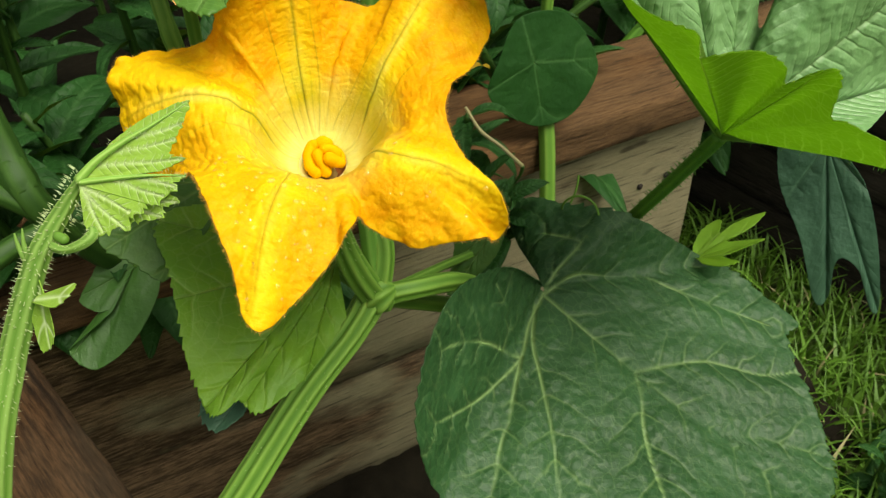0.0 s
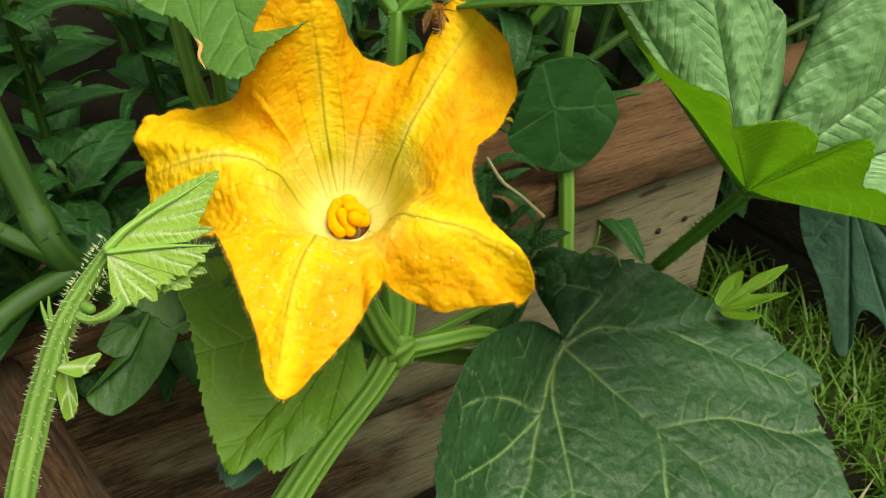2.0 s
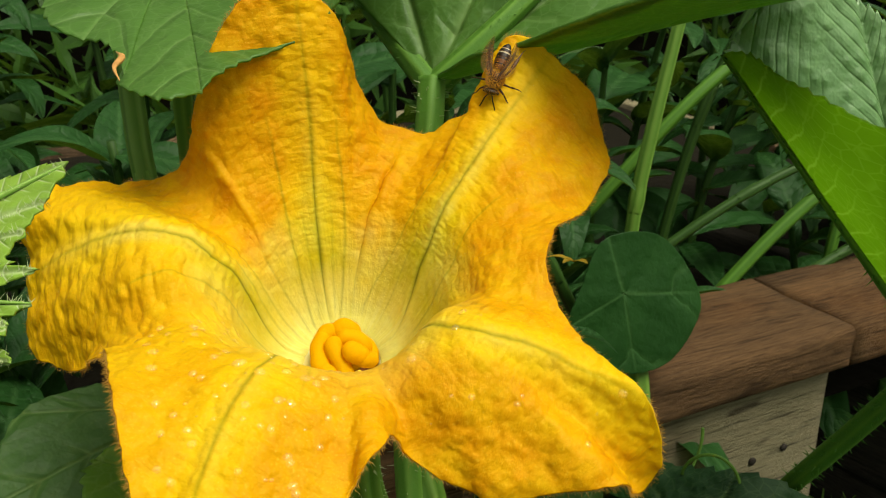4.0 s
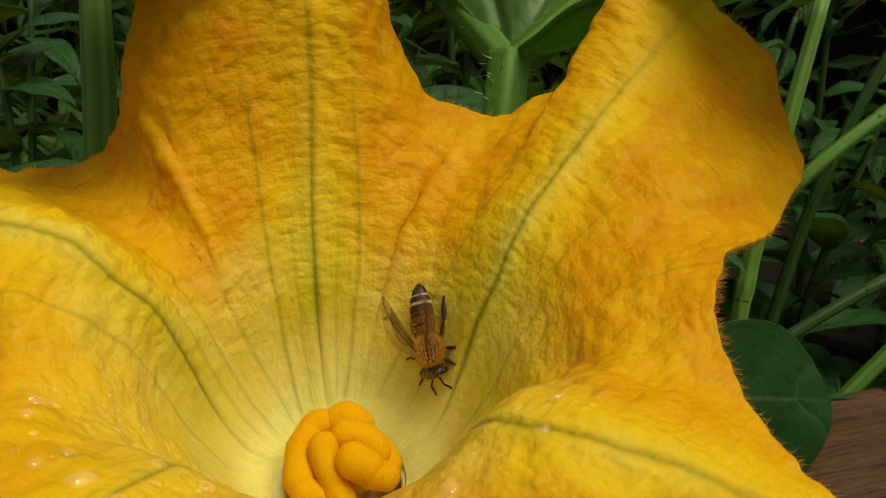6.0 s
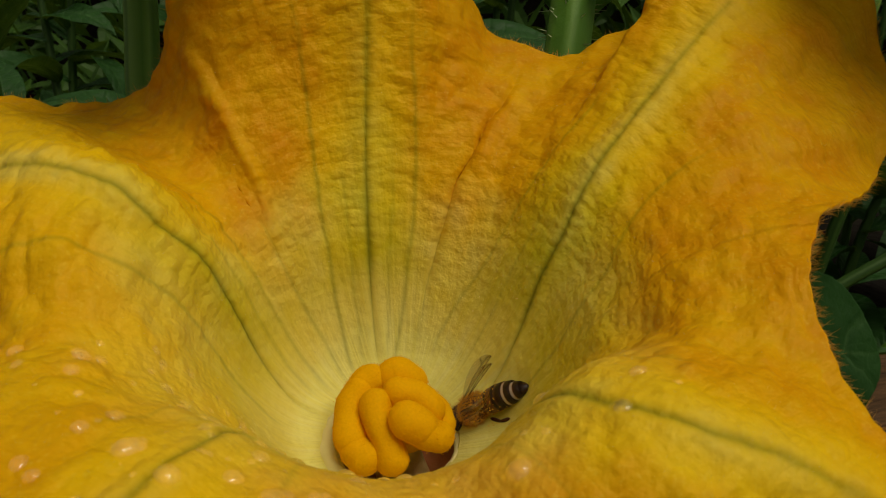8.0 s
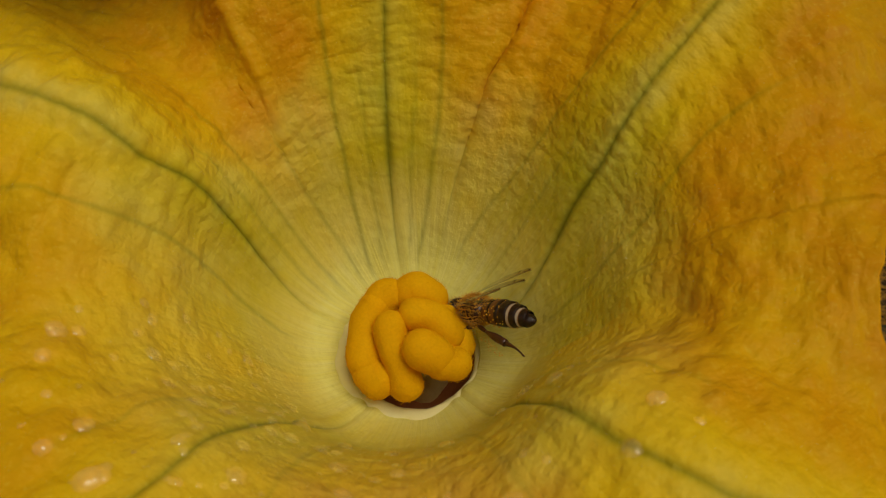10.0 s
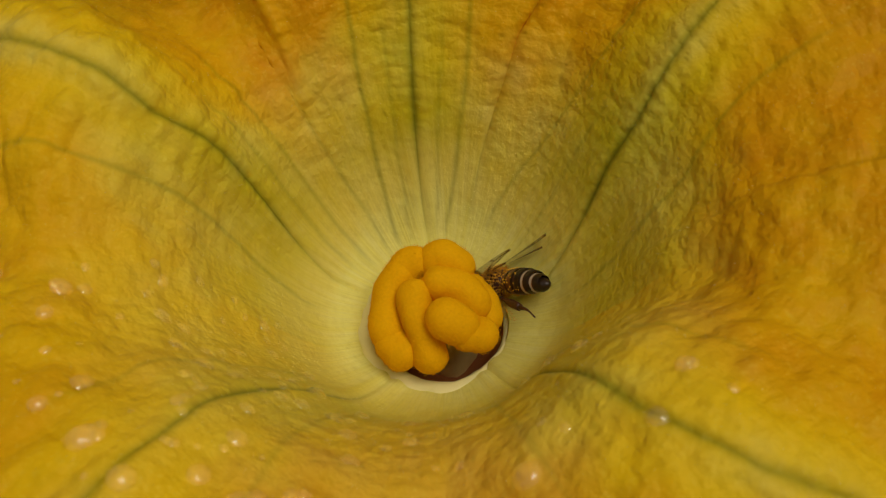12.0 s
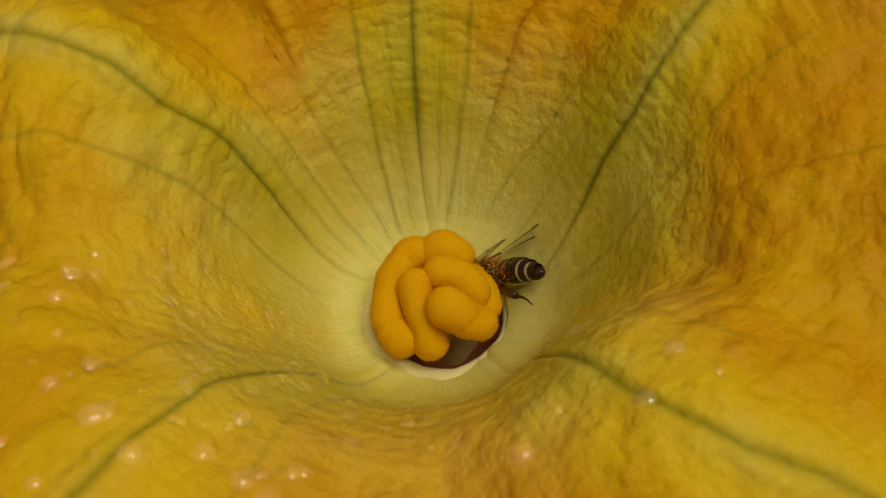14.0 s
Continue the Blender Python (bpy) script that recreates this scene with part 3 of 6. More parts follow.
grass_tufts("lawn_grass", 16000, -1.4, 1.9, -1.3, 0.12, 0.125, GRASS, 0.05, "short green lawn grass round the bed", 9)
grass_tufts("dry_grass", 260, 0.16, 0.8, 0.25, 0.75, 0.125, STRAW, 0.04, "dry straw-coloured blades in the lawn", 6)

# ---- the squash flower ----
CENTRE = np.array([-0.0345, 0.2335, 0.589])
AXIS = np.array([0.03, -0.40, 0.92]) / np.linalg.norm([0.03, -0.40, 0.92])
ACROSS = np.array([1.0, 0, 0]) - AXIS * AXIS[0]
ACROSS /= np.linalg.norm(ACROSS)
BACK = np.cross(AXIS, ACROSS)


def in_flower(phi, r, h):
    """A place in the flower: degrees round its axis, millimetres from the axis and up along it."""
    a = np.radians(phi)
    r, h = np.asarray(r) / 1000, np.asarray(h) / 1000
    return CENTRE + (np.cos(a)[..., None] * ACROSS + np.sin(a)[..., None] * BACK) * r[..., None] + h[..., None] * AXIS


# each rib: distances from the axis, and its directions there
RIBS = (
    ((11, 16, 18.6, 20.6, 25, 30, 36, 50, 61), (34, 42.6, 46.2, 48.3, 50, 51.8, 53, 55.2, 55.6)),
    ((8, 14, 17, 21.4, 25, 28, 34, 39, 49), (116, 114.4, 113, 111, 109.8, 108.8, 106.5, 104.9, 104.5)),
    ((12.8, 17.3, 19, 20.9, 23.6, 30, 36, 60), (171, 166.8, 166, 166.6, 170.8, 171.8, 172.3, 175)),
    ((12, 17.5, 22, 26, 40, 60), (249, 249.9, 252, 252, 254, 258)),
    ((12, 20.4, 24.6, 31, 36, 41, 60), (328, 328.4, 329.6, 332.8, 336.8, 338.6, 339)),
)
# thinner veins between the ribs, in the same way, with how strongly each shows
VEINS = (
    (0.62, (12, 17.5, 20.4, 24.3, 28.4, 36), (131, 127.4, 124.8, 122.9, 121.1, 118.5)),
    (0.5, (12, 16.6, 21.6, 28.6, 36), (103, 99.9, 97.3, 96.9, 97.6)),
    (0.42, (14, 18.2, 21.3, 25, 27.5, 30.4, 38), (82, 76.8, 71.6, 68.6, 66.2, 64.8, 63)),
    (0.42, (15, 19.7, 22.3, 25.2, 30.3, 35.5), (21, 25.7, 28.8, 33.4, 37.3, 38.4)),
    (0.38, (12, 16.3, 20.2, 23.4, 29), (151, 150.8, 150.6, 150, 152)),
    (0.35, (12, 15.4, 19.6, 22.5), (138.5, 138.2, 139.8, 139.6)),
    (0.42, (14.4, 18.8, 20.8, 23.5, 26.5, 36), (189, 182.5, 183.4, 184.9, 186.9, 189)),
    (0.3, (13, 17, 21, 26), (122, 119.5, 117, 115)),
    (0.3, (13, 17, 21, 26), (108, 106.2, 104, 102.6)),
    (0.3, (13, 17, 21, 25), (159, 158.5, 158, 158.5)),
    (0.3, (13, 17, 21, 25), (61, 60, 59.5, 59)),
    (0.3, (14, 18, 22), (92, 91.4, 88.8)),
    (0.28, (14, 20, 28), (235, 236, 237)),
    (0.28, (14, 20, 28), (266, 267, 268)),
    (0.28, (14, 20, 28), (312, 313, 314)),
    (0.28, (14, 20, 28), (345, 346, 347)),
)
# sharp folds down between the lobes: depth, distances and directions
FOLDS = (
    (0.75, (16, 21, 25, 27.5, 30.7, 38, 46), (92, 89, 87.6, 86.3, 83.8, 80.8, 80)),
    (-0.45, (20, 24, 27.5, 30.3, 38, 44), (139.6, 137.5, 135.6, 135.3, 136.5, 138)),
)
THROAT = (-1.6, 2.5, 3.7)                             # the throat's middle: sideways, up the axis, towards the back
# the funnel's height at these distances from the axis, for some directions round it
RADII = (7.5, 12, 17, 22, 28, 35, 45)
FUNNEL = (
    (11, 2.5, 6, 14, 24, 30, 32, 33),
    (50, 2.5, 6, 12.5, 21, 28.5, 32, 35),
    (78, 2.5, 5, 10, 16, 22, 26, 28.5),
    (108, 2.5, 5, 11, 18.5, 25, 30, 36),
    (146, 2.5, 4.5, 10, 20, 26, 28, 30),
    (169, 2.5, 4.5, 11, 29, 37, 38, 37.5),
    (212, 2.5, 6, 18, 29, 34, 35, 36),
    (250, 2.5, 8, 24, 34.5, 38, 39, 39),
    (294, 2.5, 9, 23, 30, 32, 31, 30),
    (335, 2.5, 8, 23.5, 33, 35, 34, 31),
)
# the lobes' outline, each lobe from notch to notch: degrees, distance, height
OUTLINE = (
    ((18.7, 41.3, 32.6), (25, 49, 30.5), (31, 57.5, 30), (35, 63.5, 31.8), (46, 69.5, 36.5), (52.4, 69.5, 41), (60, 67.5, 47), (64.3, 64, 45), (66.2, 57, 33.8), (70.7, 52, 31.2)),
    ((74.9, 48.5, 29.2), (80.3, 48, 30.2), (85.8, 48, 31.7), (89.3, 48, 37), (93, 48.5, 44), (96, 49, 57), (108, 49, 66), (121, 47, 60), (131, 45.5, 50), (136, 45, 43), (139.1, 46.4, 34.7)),
    ((143.3, 51, 29), (152.9, 59, 28.6), (160.4, 64, 33.6), (164, 66, 33.2), (168.7, 65, 31.8), (172.5, 63, 24), (184, 60, 16), (189, 55, 15.5), (194, 49, 18), (203, 42, 27)),
    ((213, 39.5, 36), (229, 42, 41), (240, 47, 40), (247.5, 52, 38.7), (251.5, 57, 34), (258.5, 67, 34), (262, 66, 32), (266, 58, 29), (273, 50, 30), (281, 42.5, 31), (286, 39, 34)),
    ((294, 33, 30), (298.5, 35.5, 23), (305.7, 41, 20), (310.6, 46, 19), (319.5, 51, 20), (326, 58, 21), (331.5, 60.5, 13), (335, 62, 18), (338, 58.5, 27), (341, 52, 29.5), (347, 44, 29.5), (357, 39, 30.5), (8, 37.6, 32.3)),
)


def smooth_rows(table, phi):
    """The table's rows at the directions phi, smoothly interpolated round the circle."""
    t = np.array(table, float)
    t = np.concatenate([t[-2:] - np.array([360] + [0] * (t.shape[1] - 1)), t, t[:2] + np.array([360] + [0] * (t.shape[1] - 1))])
    phi = (np.asarray(phi) - t[1, 0]) % 360 + t[1, 0]
    k = np.clip(np.searchsorted(t[:, 0], phi, "right") - 1, 0, len(t) - 2)
    f = ((phi - t[k, 0]) / (t[k + 1, 0] - t[k, 0]))[:, None]
    f = f * f * (3 - 2 * f)
    return t[k, 1:] * (1 - f) + t[k + 1, 1:] * f


def hermite(x, xs, ys):
    """Monotone cubic through (xs, ys) at x."""
    h, d = np.diff(xs), np.diff(ys) / np.diff(xs)
    m = np.concatenate([[d[0]], np.where(d[:-1] * d[1:] > 0, 2 * d[:-1] * d[1:] / (d[:-1] + d[1:] + 1e-12), 0), [d[-1]]])
    k = np.clip(np.searchsorted(xs, x, "right") - 1, 0, len(xs) - 2)
    f = (x - xs[k]) / h[k]
    return (2 * f ** 3 - 3 * f ** 2 + 1) * ys[k] + (f ** 3 - 2 * f ** 2 + f) * h[k] * m[k] + (-2 * f ** 3 + 3 * f ** 2) * ys[k + 1] + (f ** 3 - f ** 2) * h[k] * m[k + 1]


COLUMNS, STATIONS = 1040, 250


def corolla_grid():
    edge = np.array([p for lobe in OUTLINE for p in lobe], float)
    wrap = np.cumsum(np.concatenate([[edge[0, 0]], (np.diff(edge[:, 0]) + 180) % 360 - 180]))
    edge[:, 0] = wrap
    closing = np.concatenate([edge, edge[:1] + (360, 0, 0)])
    rim = spline(np.concatenate([edge[-2:] - (360, 0, 0), closing, edge[1:3] + (360, 0, 0)]), 4000)
    rim = rim[(rim[:, 0] >= edge[0, 0]) & (rim[:, 0] < edge[0, 0] + 360)]
    rim = rim[np.argsort(rim[:, 0])]
    flat = np.stack([rim[:, 1] * np.cos(np.radians(rim[:, 0])), rim[:, 1] * np.sin(np.radians(rim[:, 0])), rim[:, 2]], 1)
    step = np.linalg.norm(np.diff(flat, axis=0), axis=1)
    turn = np.abs(np.diff(rim[:, 0])) * 0.45
    far = np.concatenate([[0], np.cumsum(step + turn)])
    want = np.linspace(0, far[-1], COLUMNS, endpoint=False)
    phi, r, h = (np.interp(want, far, rim[:, k]) for k in range(3))
    ring = smooth_rows(FUNNEL, phi)
    s = np.linspace(0, 1, STATIONS)
    rr = np.zeros((COLUMNS, STATIONS))
    hh = np.zeros((COLUMNS, STATIONS))
    for k in range(COLUMNS):
        # the funnel runs over into the outline's height; even steps along it, so that steep walls get their share
        fine = np.linspace(7.5, r[k], 300)
        high = hermite(fine, np.array(RADII + (90,)), np.append(ring[k], ring[k, -1] + 1.0))
        over = np.clip((fine / r[k] - 0.5) / 0.5, 0, 1)
        high = high + (h[k] - high[-1]) * over ** 1.8
        run = np.concatenate([[0], np.cumsum(np.hypot(np.diff(fine), np.diff(high)))])
        rr[k] = np.interp(s * run[-1], run, fine)
        hh[k] = np.interp(s * run[-1], run, high)
    return phi, rr, hh, s


def corolla():
    phi, rr, hh, s = corolla_grid()
    turn = np.repeat(phi[:, None], STATIONS, 1)
    inner = np.clip((24 - rr) / 16.5, 0, 1)[..., None] / 1000
    place = in_flower(turn, rr, hh) + inner * (THROAT[0] * ACROSS + THROAT[2] * BACK)
    a = np.roll(place, -1, 0) - np.roll(place, 1, 0)
    b = np.gradient(place, axis=1)
    normal = np.cross(b, a)
    normal /= np.linalg.norm(normal, axis=2)[..., None] + 1e-12
    bent = np.stack([np.interp(rr, *rib) for rib in RIBS], -1)
    gap = (turn[..., None] - bent + 180) % 360 - 180
    nearest = np.abs(gap).argmin(2)
    signed = np.take_along_axis(gap, nearest[..., None], 2)[..., 0]
    near = np.abs(signed)
    wide = np.radians(near) * rr                      # millimetres from the nearest rib
    wide = np.abs(wide + 0.3 * value_noise(place * 1000, 0.18, 21) * np.clip(wide, 0, 1))
    flank = np.exp(-((wide - 0.9) / 1.3) ** 2) * np.clip((0.95 - s[None]) * 2.5, 0, 1) * np.clip((rr - 22) / 8, 0, 1) * np.array((0.55, 0.15, 0.8, 0.3, 0.4))[nearest]
    line = np.exp(-(wide / (0.34 + 0.14 * np.clip((rr - 14) / 10, 0, 1))) ** 2) * np.clip(1.25 - 1.1 * s[None], 0, 1) * np.clip(s[None] * 5 - 0.25, 0, 1)
    for strong, far, way in VEINS:
        aside = np.radians((turn - np.interp(rr, far, way) + 180) % 360 - 180) * rr
        aside = aside + 0.25 * value_noise(place * 1000, 0.22, 23)
        line = np.maximum(line, 0.75 * strong * np.exp(-(aside / 0.27) ** 2) * np.clip((far[-1] + 4 - rr) / 6, 0, 1) * np.clip((rr - far[0] + 2) / 3, 0, 1))
    # pigments: cream round the throat, olive along the ribs, orange between the lobes
    blur = value_noise(place * 1000, 0.16, 61) * 0.6 + value_noise(place * 1000, 0.5, 63) * 0.4
    cream = np.clip((18.6 + 1.6 * blur - np.linalg.norm(np.stack([rr * np.cos(np.radians(turn)) + 1, rr * np.sin(np.radians(turn)) - 3], -1), axis=2)) / 7.0, 0, 1) ** 1.2
    # paler wedges run up between the ribs
    wedge = np.clip((28 + 3 * blur - rr) / 9, 0, 1) * np.interp(turn % 360, (0, 15, 30, 42, 50, 62, 70, 90, 97, 102, 118, 128, 150, 160, 168, 180, 200, 360), (0.3, 0.4, 0.6, 0.5, 0.1, 0.35, 0.9, 1.0, 0.6, 0.1, 0.15, 0.5, 0.5, 0.3, 0.1, 0.45, 0.35, 0.3))
    cream = np.maximum(cream, 0.72 * wedge * np.clip(0.75 + 0.5 * blur, 0, 1))
    reach = np.array((37, 34, 31, 25, 25))[nearest]
    olive = np.clip((reach - rr + 5 * blur - 0.7 * wide) / 13, 0, 1) * (1 - cream)
    front = np.exp(-((turn % 360 - 288) / 42) ** 2)
    orange = np.clip((rr - 19 + 4 * front + 3 * blur) / 7, 0, 1) * np.clip((wide - 2.8 + 3 * blur) / 4.5, 0, 1)
    orange = orange * np.interp(turn % 360, (0, 15, 30, 70, 90, 100, 122, 132, 150, 163, 182, 200, 225, 262, 300, 345, 360), (1.0, 1.05, 1.0, 0.75, 1.0, 0.6, 0.75, 1.2, 0.95, 0.2, 0.35, 0.7, 0.5, 0.9, 1.05, 0.9, 1.0))
    # more orange on two upper lobes, putting the shade there into their colour
    orange = np.clip(orange + 0.75 * np.clip((s[None] - 0.45) * 2.5, 0, 1) * np.interp(turn % 360, (20, 34, 44, 50, 60, 92, 104, 118, 134, 150), (0.4, 1.0, 0.9, 0.2, 0, 0.4, 0.55, 1.0, 1.0, 0)) + 0.22 * np.clip((rr - 22) / 10, 0, 1), 0, 1.3)
    lanes = np.stack([turn * 0.5, np.repeat(s[None] * 5, COLUMNS, 0), np.zeros_like(turn)], -1)
    streak = np.clip(0.5 + 0.5 * value_noise(lanes, 1.0, 31) + 0.35 * value_noise(lanes * (2.6, 1.5, 1), 1.0, 33), 0, 1)
    mm = place * 1000
    outer = np.clip((s[None] - 0.25) * 2.2, 0, 1)
    lift = 0.45 * np.exp(-(wide / 1.6) ** 2) - 0.42 * np.exp(-(wide / 0.55) ** 2) * np.clip(1.2 - s[None], 0, 1)
    folds = value_noise(mm, 0.09, 3) * 0.7 + value_noise(mm, 0.25, 5) * 0.25
    lift = lift + outer * folds * np.clip(wide / 5, 0.25, 1)
    lift = lift + outer * (value_noise(mm, 0.55, 7) * 0.22 + value_noise(mm, 1.1, 8) * 0.09) * (0.5 + 0.7 * outer)
    for deep, far, way in FOLDS:
        off = np.radians(turn - np.interp(rr, far, way) - 0.8 * value_noise(mm, 0.2, 51)) * rr
        fold = np.exp(-(off / 0.5) ** 2) - 0.45 * np.exp(-((off + 1.2) / 1.1) ** 2)
        lift = lift - deep * fold * np.clip((rr - far[0]) / 7, 0, 1) * np.clip((46 - rr) / 8, 0, 1)
    # small quilted swellings and bars across each lobe, strongest on one side lobe
    arc = np.cumsum(np.concatenate([np.zeros((COLUMNS, 1)), np.linalg.norm(np.diff(place, axis=1), axis=2)], 1), 1) * 1000
    aside = np.exp(-(((turn - 178 + 180) % 360 - 180) / 26) ** 2)
    swell = 1.6 * value_noise(mm * (1.0, 1.0, 0.7), 0.55, 41)
    lift = lift + (0.10 + 0.14 * aside) * swell * np.clip(s[None] * 4 - 0.7, 0, 1) * np.clip(wide / 2.5, 0, 1)
    slant = arc + 0.25 * wide
    bars = np.stack([slant * 0.95, np.radians(signed) * rr * 0.34 + nearest * 40, np.zeros_like(rr)], -1)
    ripple = 1.3 * value_noise(bars, 1.0, 9) + 0.3 * value_noise(bars * (1.9, 1.4, 1), 1.0, 11)
    lift = lift + 0.05 * np.sin(arc * 5.4 + 4.0 * value_noise(mm, 0.3, 19)) * np.clip(1.4 - wide / 7, 0, 1) * np.clip((rr - 19) / 6, 0, 1) * np.clip(1.1 - s[None], 0, 1)
    lift = lift + (0.12 + 0.20 * aside * np.clip((46 - rr) / 14, 0.2, 1)) * ripple * np.clip((rr - 18) / 9, 0, 1) * np.clip(0.4 + wide / 2.0, 0, 1) * np.clip(1.25 - 0.8 * s[None], 0.3, 1)
    # one lobe is creased beside its rib and tilts away
    lift = lift - 1.5 * np.clip((46.5 - turn) / 3.5, 0, 1) * np.clip((turn - 22) / 8, 0, 1) * np.clip((rr - 36) / 16, 0, 1)
    hem = np.clip((s[None] - 0.86) * 7, 0, 1)
    lift = lift + hem * (value_noise(mm, 0.22, 13) * 0.8 + value_noise(mm, 0.7, 15) * 0.18)
    place = place + normal * lift[..., None] / 1000
    # the hem is slightly ragged
    out = b / (np.linalg.norm(b, axis=2)[..., None] + 1e-12)
    place = place + out * (hem * value_noise(mm, 0.8, 17) * 0.25 / 1000)[..., None]
    return place, normal, sheet("corolla", place, True, along=np.repeat(s[None], COLUMNS, 0), line=line, streak=streak, flank=flank, cream=cream, olive=olive, orange=orange, arc=arc * 0.95, around=turn * 0.34 + rr * 0.05, spin=turn)


flower = thing("squash_flower", "wide open yellow-orange squash flower on its stalk", "flower")
PLACE, NORMAL, COROLLA = corolla()
thicken(part("corolla", COROLLA, PETAL, flower, "five-lobed crinkled yellow-orange corolla with green ribs"), 0.00035)


def petal_fringe():
    k = np.arange(0, COLUMNS * 4) % COLUMNS
    jitter = np.random.uniform(0, 1, len(k))[:, None]
    edge = PLACE[k, -1] * (1 - jitter) + PLACE[(k + 1) % COLUMNS, -1] * jitter
    out = PLACE[k, -1] - PLACE[k, -4]
    out /= np.linalg.norm(out, axis=1)[:, None]
    ways = out + np.random.normal(size=out.shape) * 0.55
    return bristles("margin_hairs", edge, ways, 0.0011, 0.00005)


part("margin_hairs", petal_fringe(), PETAL_HAIR, flower, "fine hairs along the petal margin", "stuff")


def down_on_petals(count):
    i = np.random.randint(0, COLUMNS, count)
    j = np.random.randint(8, STATIONS - 4, count)
    way = NORMAL[i, j] + np.random.normal(size=(count, 3)) * 0.5
    return bristles("petal_down", PLACE[i, j], way, 0.00055, 0.000018)


part("petal_down", down_on_petals(14000), PETAL_DOWN, flower, "soft down on the petals", "stuff")


def ring_sheet(name, rings, wobble, n=120, seed=1, low=0.0):
    """A turned surface about the flower's axis through (r, h) pairs in millimetres."""
    prof = spline([(r, h, 0) for r, h in rings], 8 * len(rings))
    phi = np.linspace(0, 360, n, endpoint=False)
    turn = np.repeat(phi[:, None], len(prof), 1)
    middle = (THROAT[0] * ACROSS + THROAT[2] * BACK + THROAT[1] * AXIS) / 1000
    base = in_flower(turn, np.repeat(prof[None, :, 0], n, 0), np.repeat(prof[None, :, 1], n, 0))
    extra = value_noise(base * 1000, 0.30, seed) * wobble + value_noise(base * 1000, 0.9, seed + 1) * wobble * 0.4
    dip = low * (0.5 + 0.5 * np.sin(np.radians(turn + 25)))
    return sheet(name, in_flower(turn, prof[None, :, 0] + extra, prof[None, :, 1] + 0.8 * extra - dip) + middle, True)


part("throat_rim", ring_sheet("throat_rim", [(9.4, 0.7), (8.6, 1.45), (7.9, 1.7), (7.2, 1.4), (6.9, 0.3), (6.9, -1.5)], 0.55, low=1.7), RIM, flower, "pale creased rim round the throat")
part("nectar_hollow", ring_sheet("nectar_hollow", [(7.0, -1.0), (6.6, -3.5), (5.2, -6.0), (2.8, -7.2), (0.2, -7.4)], 0.2, 80), HOLLOW, flower, "brown hollow under the stamens")
axis_points = [tuple(CENTRE + (THROAT[0] * ACROSS + THROAT[2] * BACK + h * AXIS) / 1000) for h in (-5, -1, 2, 6)]
part("stamen_column", tube("stamen_column", axis_points, (0.0034, 0.0027, 0.0026, 0.003), 20, 8, 5, 0.15), COLUMN, flower, "pale stamen column")

# the stamens: swollen, winding lobes; sideways, upwards along the axis, and towards the back, in millimetres
LOBES = (
    (1.95, ((-4.9, 8.7, 7.0), (-5.5, 8.4, 6.2))),
    (1.95, ((-5.9, 8.2, 5.4), (-6.4, 7.9, 3.6), (-6.0, 7.4, 1.2), (-5.2, 7.0, -0.6))),
    (1.95, ((-4.4, 6.8, -1.6), (-3.5, 6.6, -2.1))),
    (2.0, ((-2.7, 8.7, 7.9), (-1.5, 8.8, 8.2), (-0.5, 8.0, 8.1))),
    (1.8, ((-3.2, 9.9, 2.9), (-2.5, 8.9, 1.2), (-1.2, 7.5, -0.4), (-0.5, 6.5, -1.8))),
    (1.8, ((-1.2, 9.9, 4.9), (0.6, 9.3, 5.2), (2.5, 8.0, 4.4))),
    (2.05, ((0.7, 10.4, 1.1), (2.2, 9.3, 1.0))),
    (1.9, ((2.8, 8.7, 0.9), (4.0, 7.6, 1.4))),
    (1.4, ((1.6, 7.2, 6.6), (3.0, 6.6, 5.5), (4.0, 6.2, 3.9))),
)


def blob(name, points, radius, steps=10, sides=26, seed=0):
    """A swollen lobe with round ends along a smooth curve."""
    p = np.array(points, float)
    first, last = p[0] - p[1], p[-1] - p[-2]
    p = np.concatenate([[p[0] + first / np.linalg.norm(first) * radius * 0.98], p, [p[-1] + last / np.linalg.norm(last) * radius * 0.98]])
    n = steps * (len(p) - 1) + 1
    c = spline(p, n)
    run = np.concatenate([[0], np.cumsum(np.linalg.norm(np.diff(c, axis=0), axis=1))])
    end = np.minimum(run, run[-1] - run)
    r = radius * np.sqrt(np.clip(1 - np.clip(1 - end / radius, 0, 1) ** 2, 0, 1)) + 1e-6
    t = np.gradient(c, axis=0)
    t /= np.linalg.norm(t, axis=1)[:, None]
    side = np.cross(t[0], (0.31, 0.52, 0.79))
    a = np.linspace(0, 2 * np.pi, sides, endpoint=False)
    grid = np.zeros((sides, n, 3))
    for k in range(n):
        side = side - t[k] * (side @ t[k])
        side /= np.linalg.norm(side)
        up = np.cross(t[k], side)
        grid[:, k] = c[k] + (np.cos(a)[:, None] * side + np.sin(a)[:, None] * up) * r[k]
    out = (grid - c[None]) / (r[None, :, None])
    grid = grid + out * ((value_noise(grid * 1000, 0.42, seed) * 0.30 + value_noise(grid * 1000, 1.5, seed + 1) * 0.05 + value_noise(grid * 1000, 4.0, seed + 2) * 0.02) * np.clip(end / radius, 0, 1)[None] / 1000)[..., None]
    return sheet(name, grid, True)


